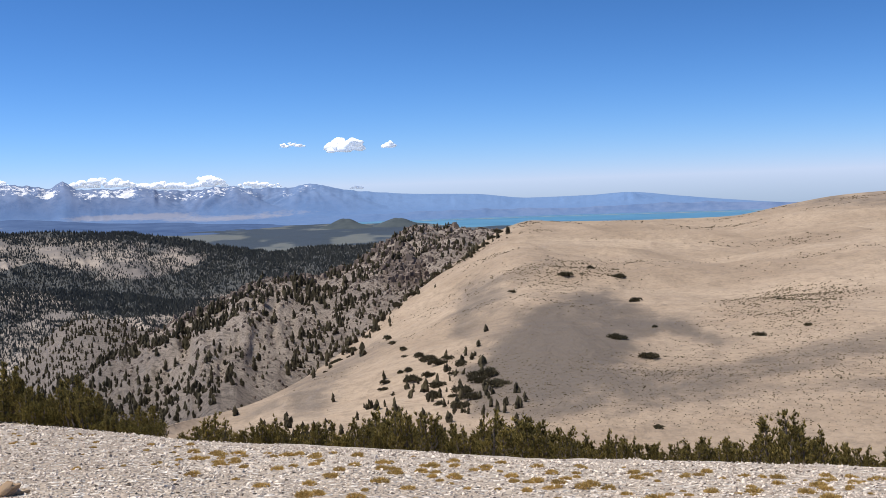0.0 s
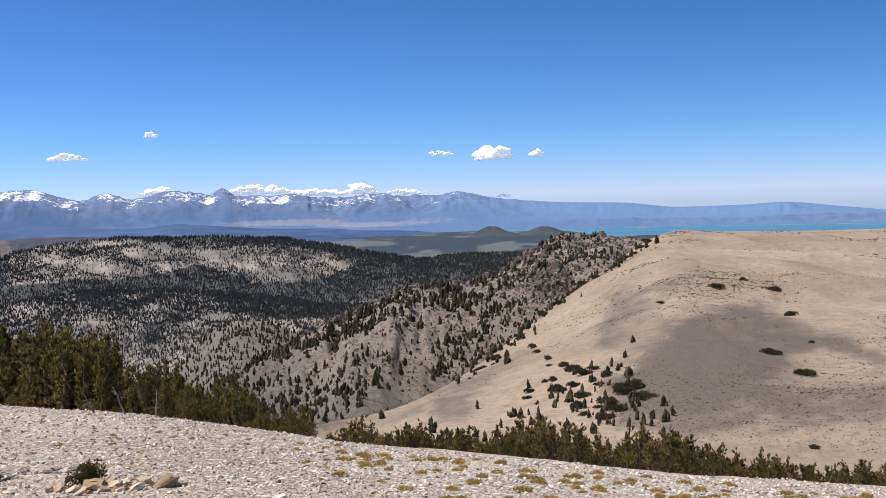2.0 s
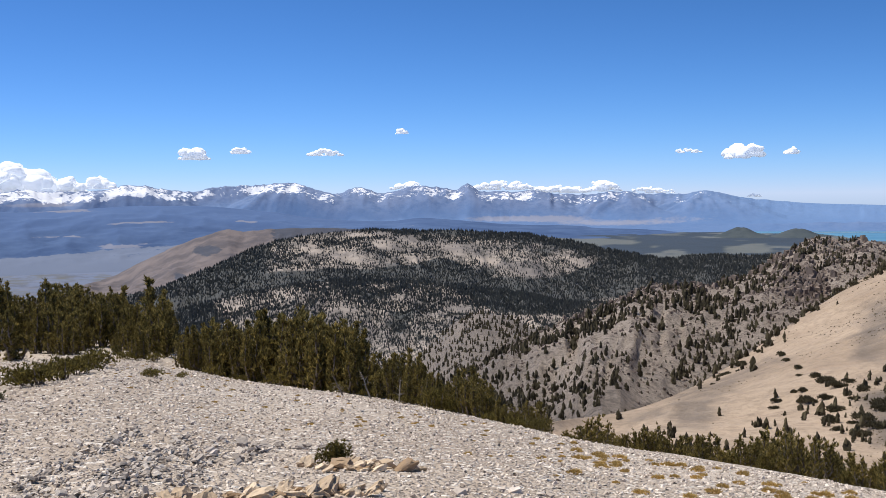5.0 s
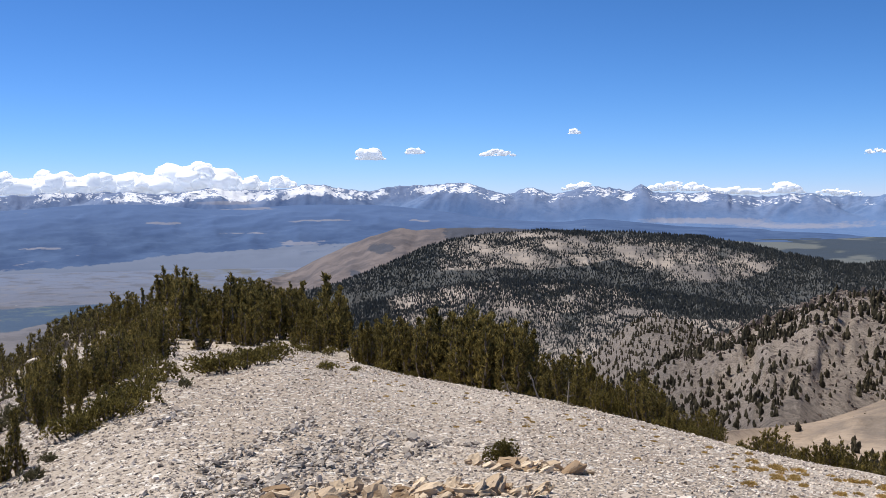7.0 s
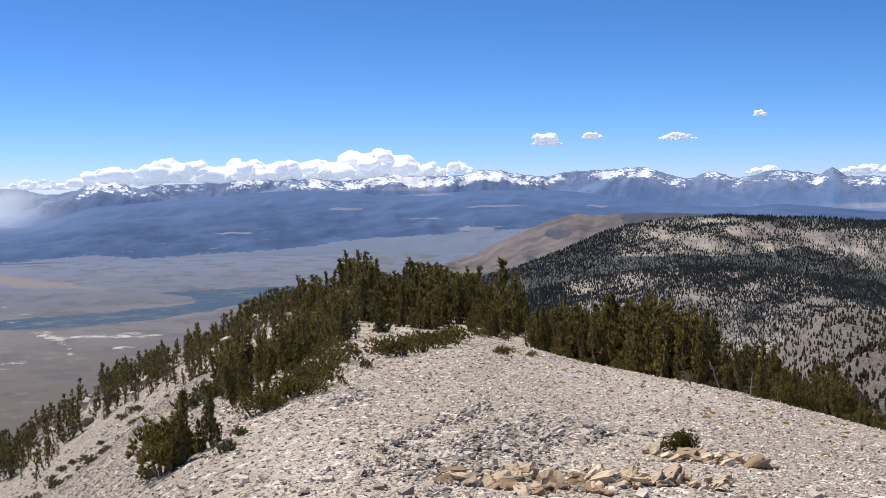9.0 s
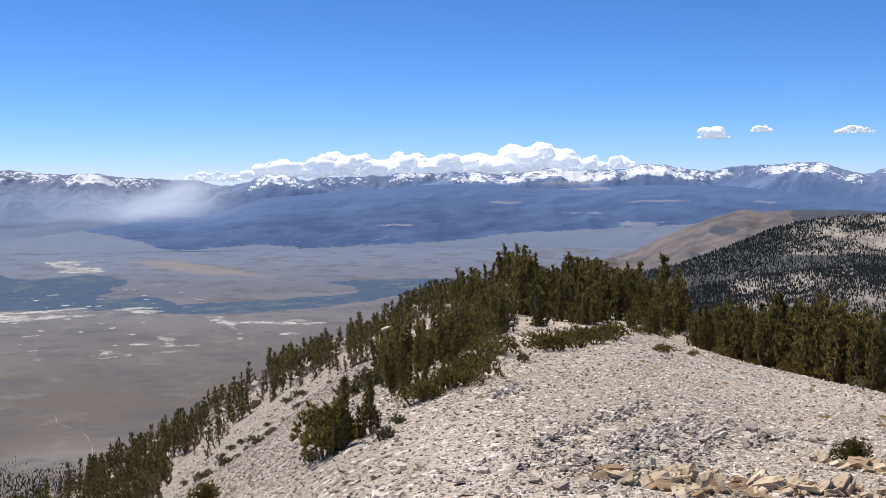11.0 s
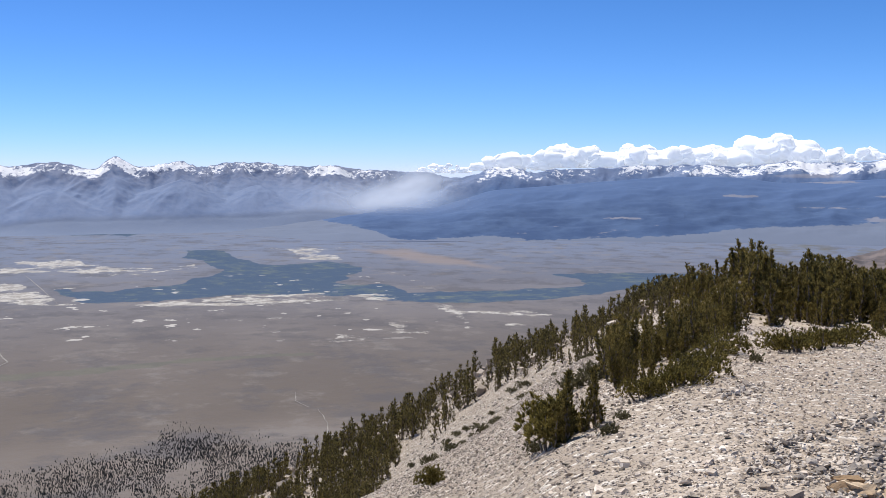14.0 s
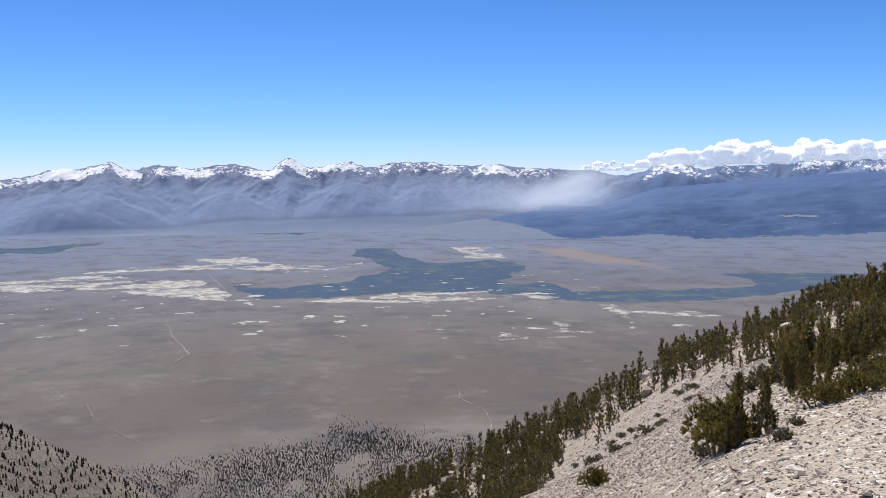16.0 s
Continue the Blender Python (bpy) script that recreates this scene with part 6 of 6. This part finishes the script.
def outcrop(az, el, blocks, spread, size, seed, material, label):
    """A low ledge of broken rock: blocks half sunk in the gravel."""
    rng = np.random.default_rng(seed)
    r = meet(az, el, shoulder)
    x0, y0 = flat(az, r)
    root = thing("rock_outcrop", label, "rock", "rock outcrops")
    root.location = (float(x0), float(y0), float(shoulder(az, r)))
    strike = rng.uniform(-25, 25) + az
    for k in range(int(blocks * 4.5)):
        u, w = rng.normal() * spread * 1.25, rng.normal() * spread * 0.45
        ca, sa = math.cos(radians(az)), math.sin(radians(az))
        dx, dy = u * ca - w * sa, u * sa + w * ca
        zz = shoulder(math.degrees(math.atan2(-(x0 + dx), y0 + dy)), math.hypot(x0 + dx, y0 + dy)) - root.location.z
        bm = bmesh.new()
        bmesh.ops.create_cube(bm, size=2.0)
        bmesh.ops.subdivide_edges(bm, edges=bm.edges[:], cuts=3, use_grid_fill=True)
        sz = 0.36 * size * rng.uniform(0.3, 1.0) * (1.7 if k % 5 == 0 else 1.0)
        dims = np.array([rng.uniform(0.9, 1.7), rng.uniform(0.6, 1.1), rng.uniform(0.35, 0.8)]) * sz
        shear = rng.normal(size=(3, 3)) * 0.18
        for v in bm.verts:
            q = np.array(v.co)
            q = q + shear @ q + 0.30 * np.array([float(vnoise(q[0] * 1.3 + k * 5, q[1] * 1.3 + q[2] * 2.3, seed + j)) for j in range(3)])
            q = q * (1 - 0.14 * (np.abs(q).min() > 0.75)) + rng.normal(size=3) * 0.05
            v.co = Vector(q * dims)
        me = bpy.data.meshes.new("block")
        bm.to_mesh(me)
        bm.free()
        me.materials.append(material)
        ob = new("block", me)
        ob.parent = root
        ob.matrix_basis = pose(dx, dy, float(zz) + rng.uniform(0.1, 0.9) * sz, 16 + rng.normal() * 14, -10 + rng.normal() * 14, strike + rng.normal() * 22)
    return root


outcrop(37.6, -16.8, 9, 0.22, 0.13, 41, M_ROCK, "ochre broken rock ledge in gravel")
outcrop(34.6, -16.6, 10, 0.28, 0.14, 42, M_ROCK, "ochre and grey broken rock ledge in gravel")
outcrop(32.0, -16.4, 7, 0.2, 0.13, 43, M_ROCK, "grey-ochre broken rock ledge in gravel")
outcrop(28.2, -16.3, 9, 0.24, 0.18, 44, M_ROCK, "large pale ochre rocks with dark cracks")
outcrop(26.2, -15.0, 11, 0.26, 0.14, 45, M_ROCK, "tilted ochre slabs with dark hollows")
outcrop(30.0, -13.7, 8, 0.3, 0.10, 46, M_DARKSTONE, "grey rock ledge beside a small bush")
outcrop(31.8, -13.8, 5, 0.14, 0.10, 47, M_DARKSTONE, "grey rock ledge breaking the gravel")

# ---------------------------------------------------------------- clouds


def cloud(az, el, wide, high, lumps, seed, dist=4650.0, flat_base=True, label="small white fair-weather cloud", name="cloud"):
    """A heap of rounded billows over a flattish base; wide and high are in degrees."""
    rng = np.random.default_rng(seed)
    W, H = dist * math.radians(wide), dist * math.radians(high)
    x0, y0 = flat(az, dist)
    bm = bmesh.new()
    lumps = int(lumps * 1.9)
    for k in range(lumps):
        u = (k + 0.5 + rng.uniform(-0.3, 0.3)) / lumps - 0.5
        body = (1 - (2 * u) ** 2) ** 0.5
        rad = H * rng.uniform(0.15, 0.36) * (0.45 + 0.55 * body)
        cz = -H * 0.5 + rad * 0.7 + max(0.0, H * body - rad * 1.5) * rng.uniform(0, 1)
        m = Matrix.Translation((u * (W - rad) + rng.normal() * 0.1 * H, rng.uniform(-0.2, 0.2) * min(W, 3 * H), cz)) @ Matrix.Diagonal((rad * rng.uniform(1.2, 2.4), rad * 1.3, rad, 1))
        bmesh.ops.create_icosphere(bm, subdivisions=3, radius=1.0, matrix=m)
    for v in bm.verts:
        s = 1.6 / H
        d = noise.fractal(v.co * s + Vector((seed, 0, 0)), 0.8, 2.1, 6)
        e2 = noise.fractal(v.co * s * 1.7 + Vector((0, seed, 5)), 0.8, 2.1, 6)
        f2 = noise.fractal(v.co * s * 5.0 + Vector((3, seed, 1)), 0.9, 2.1, 4)
        v.co += Vector((0.9 * e2 + 0.2 * f2, 0.4 * d, d + 0.2 * f2)) * H * 0.15
        if flat_base and v.co.z < -H * 0.42:
            v.co.z = -H * 0.42 + (v.co.z + H * 0.42) * 0.2
    for f in bm.faces:
        f.smooth = True
    me = bpy.data.meshes.new(name)
    bm.to_mesh(me)
    bm.free()
    me.materials.append(M_CLOUD)
    ob = new(name, me)
    ob.matrix_basis = pose(float(x0), float(y0), EYE + dist * math.tan(math.radians(el)), 0, 0, az)
    return tagged(ob, label, "cloud", "clouds", kind="backdrop")


for k, (az, el, w, h, n) in enumerate(((34.86, 2.53, 1.4, 0.75, 9), (32.34, 2.71, 1.0, 0.45, 7), (27.75, 2.56, 1.9, 0.42, 10), (23.45, 3.73, 0.55, 0.4, 4), (7.73, 2.37, 1.5, 0.3, 8), (4.68, 2.26, 1.9, 0.85, 11), (2.32, 2.25, 0.7, 0.45, 5), (39.8, 1.0, 1.4, 0.8, 8))):
    cloud(az, el, w, h, n, 600 + k, 4960)
for k, (az, el, w, h, n) in enumerate(((23.0, 0.65, 2.2, 0.5, 9), (17.8, 0.62, 3.6, 0.6, 14), (14.8, 0.4, 3.4, 0.55, 12), (12.4, 0.5, 2.0, 0.65, 9), (9.6, 0.25, 2.6, 0.4, 8), (4.2, -0.08, 0.8, 0.25, 4))):
    cloud(az, el, w, h, n, 620 + k, 4960, label="white cloud resting behind the far range")
for k, (az, el, w, h, n) in enumerate(((62.3, 0.25, 3.4, 0.6, 12), (58.5, 0.62, 4.4, 1.1, 16), (55.2, 0.88, 5.0, 1.35, 24), (51.8, 0.88, 5.2, 1.35, 24), (48.6, 0.95, 5.0, 1.4, 24), (44.6, 1.15, 5.2, 1.8, 26), (41.8, 0.9, 2.6, 1.0, 10))):
    cloud(az, el, w, h, n, 640 + k, 4950, label="long white cloud bank over the far range", name="cloud_bank")

# ---------------------------------------------------------------- smoke over the far plain
A, S = np.meshgrid(np.arange(58, 73.1, 0.2), np.linspace(0, 1, 40), indexing="ij")
EL = -2.5 + 3.2 * S
sx, sy = flat(A, 3480 + 0 * S)
axis = 63.6 + 1.1 * np.clip(-0.3 - EL, 0, 2)
core = 0.62 * np.exp(-((A - axis) / (1.0 + 0.75 * np.clip(0.5 - EL, 0, 3) ** 1.2)) ** 2) * smooth(0.70, -0.45, EL) * smooth(-2.4, -1.2, EL)
drift = 0.22 * np.exp(-((A - 67.0) / 2.6) ** 2) * smooth(0.0, -1.1, EL) * smooth(-2.5, -1.7, EL)
alpha = np.clip((core + drift) * (0.85 + 0.3 * fbm(A * 0.5 + EL * 0.6, EL * 0.8, 4, 99)), 0, 0.6) * smooth(58, 60, A) * smooth(73, 71, A)
smoke = tagged(sheet("smoke", sx, sy, EYE + 3480 * tand(EL), M_SMOKE, {"alpha": alpha}), "thin pale wildfire smoke drifting below the range", "smoke", kind="backdrop")

# ---------------------------------------------------------------- tracks and washes on the plain


def strip(name, points, width, label):
    """A flat strip over the plain through bearings and depressions."""
    p = np.array(points, float)
    t = np.linspace(0, len(p) - 1, 16 * (len(p) - 1) + 1)
    az_, dep_ = np.interp(t, range(len(p)), p[:, 0]), np.interp(t, range(len(p)), p[:, 1])
    az_ = az_ + 0.16 * fbm(t * 1.6, t * 0, 3, int(p[0, 0] * 10))
    dep_ = dep_ + 0.03 * fbm(t * 1.9, t * 0 + 7, 3, int(p[0, 0] * 10))
    r = 227.0 / tand(-dep_)
    x, y = flat(az_, r)
    z = plain_height(az_, r)
    r = r * (EYE - z) / 227.0
    x, y = flat(az_, r)
    d = np.stack([np.gradient(x), np.gradient(y)], -1)
    d /= np.linalg.norm(d, axis=1)[:, None]
    wv = width * 0.5 * (0.35 + 0.9 * np.abs(fbm(t * 2.1, t * 0 + 3, 3, 5))) * np.minimum(1, 0.25 + 3 * np.minimum(t, t[-1] - t) / t[-1])
    sx_, sy_ = -d[:, 1] * wv, d[:, 0] * wv
    zz = np.maximum(plain_height(az_, r), z) + 0.5
    ob = sheet(name, np.stack([x + sx_, x - sx_], 1), np.stack([y + sy_, y - sy_], 1), np.stack([zz, zz], 1), M_TRACK, parent=None)
    return tagged(ob, label, kind="structure")


for k, pts in enumerate((((70.7, -12.15), (70.8, -12.6), (70.06, -12.97)), ((69.42, -13.1), (69.01, -13.9), (69.1, -14.8)), ((86.9, -7.98), (86.67, -8.8), (85.8, -9.75), (86.9, -10.36)), ((84.9, -5.1), (83.3, -6.9)),
                         ((92.9, -11.06), (92.3, -11.6)), ((91.2, -12.0), (90.8, -12.8)), ((90.2, -13.26), (88.2, -14.6)))):
    strip("track", pts, (1.5, 1.6, 2.6, 3, 1.4, 1.4, 0.9)[k], "pale winding dirt track across sagebrush")
# two dark cinder cones before the lake
for az, el, w, h in ((4.95, -1.78, 105, 36), (2.0, -1.86, 125, 34)):
    x, y = flat(az, 3700)
    A, S = np.meshgrid(np.arange(0, 360, 10.0), np.linspace(0, 1, 28), indexing="ij")
    q = w * (1 - S) * (1 + 0.15 * vnoise(A / 50, S * 3, 3)) + 6
    cz = EYE + 3700 * math.tan(radians(el)) - h + h * (S ** 1.3) * (1 + 0.1 * vnoise(A / 40, S * 4, 7))
    q[:, -2:], cz[:, -1], cz[:, -2] = q[:, -3:-2], cz[:, -3] - 3, cz[:, -3] - 0.5
    q[:, -2] *= 0.8
    q[:, -1] *= 0.1
    tagged(sheet("cinder_cone", float(x) + np.cos(np.radians(A)) * q, float(y) + np.sin(np.radians(A)) * q, cz, M_CONE, closed=True), "dark wooded cinder cone before the lake", "hill", kind="structure")
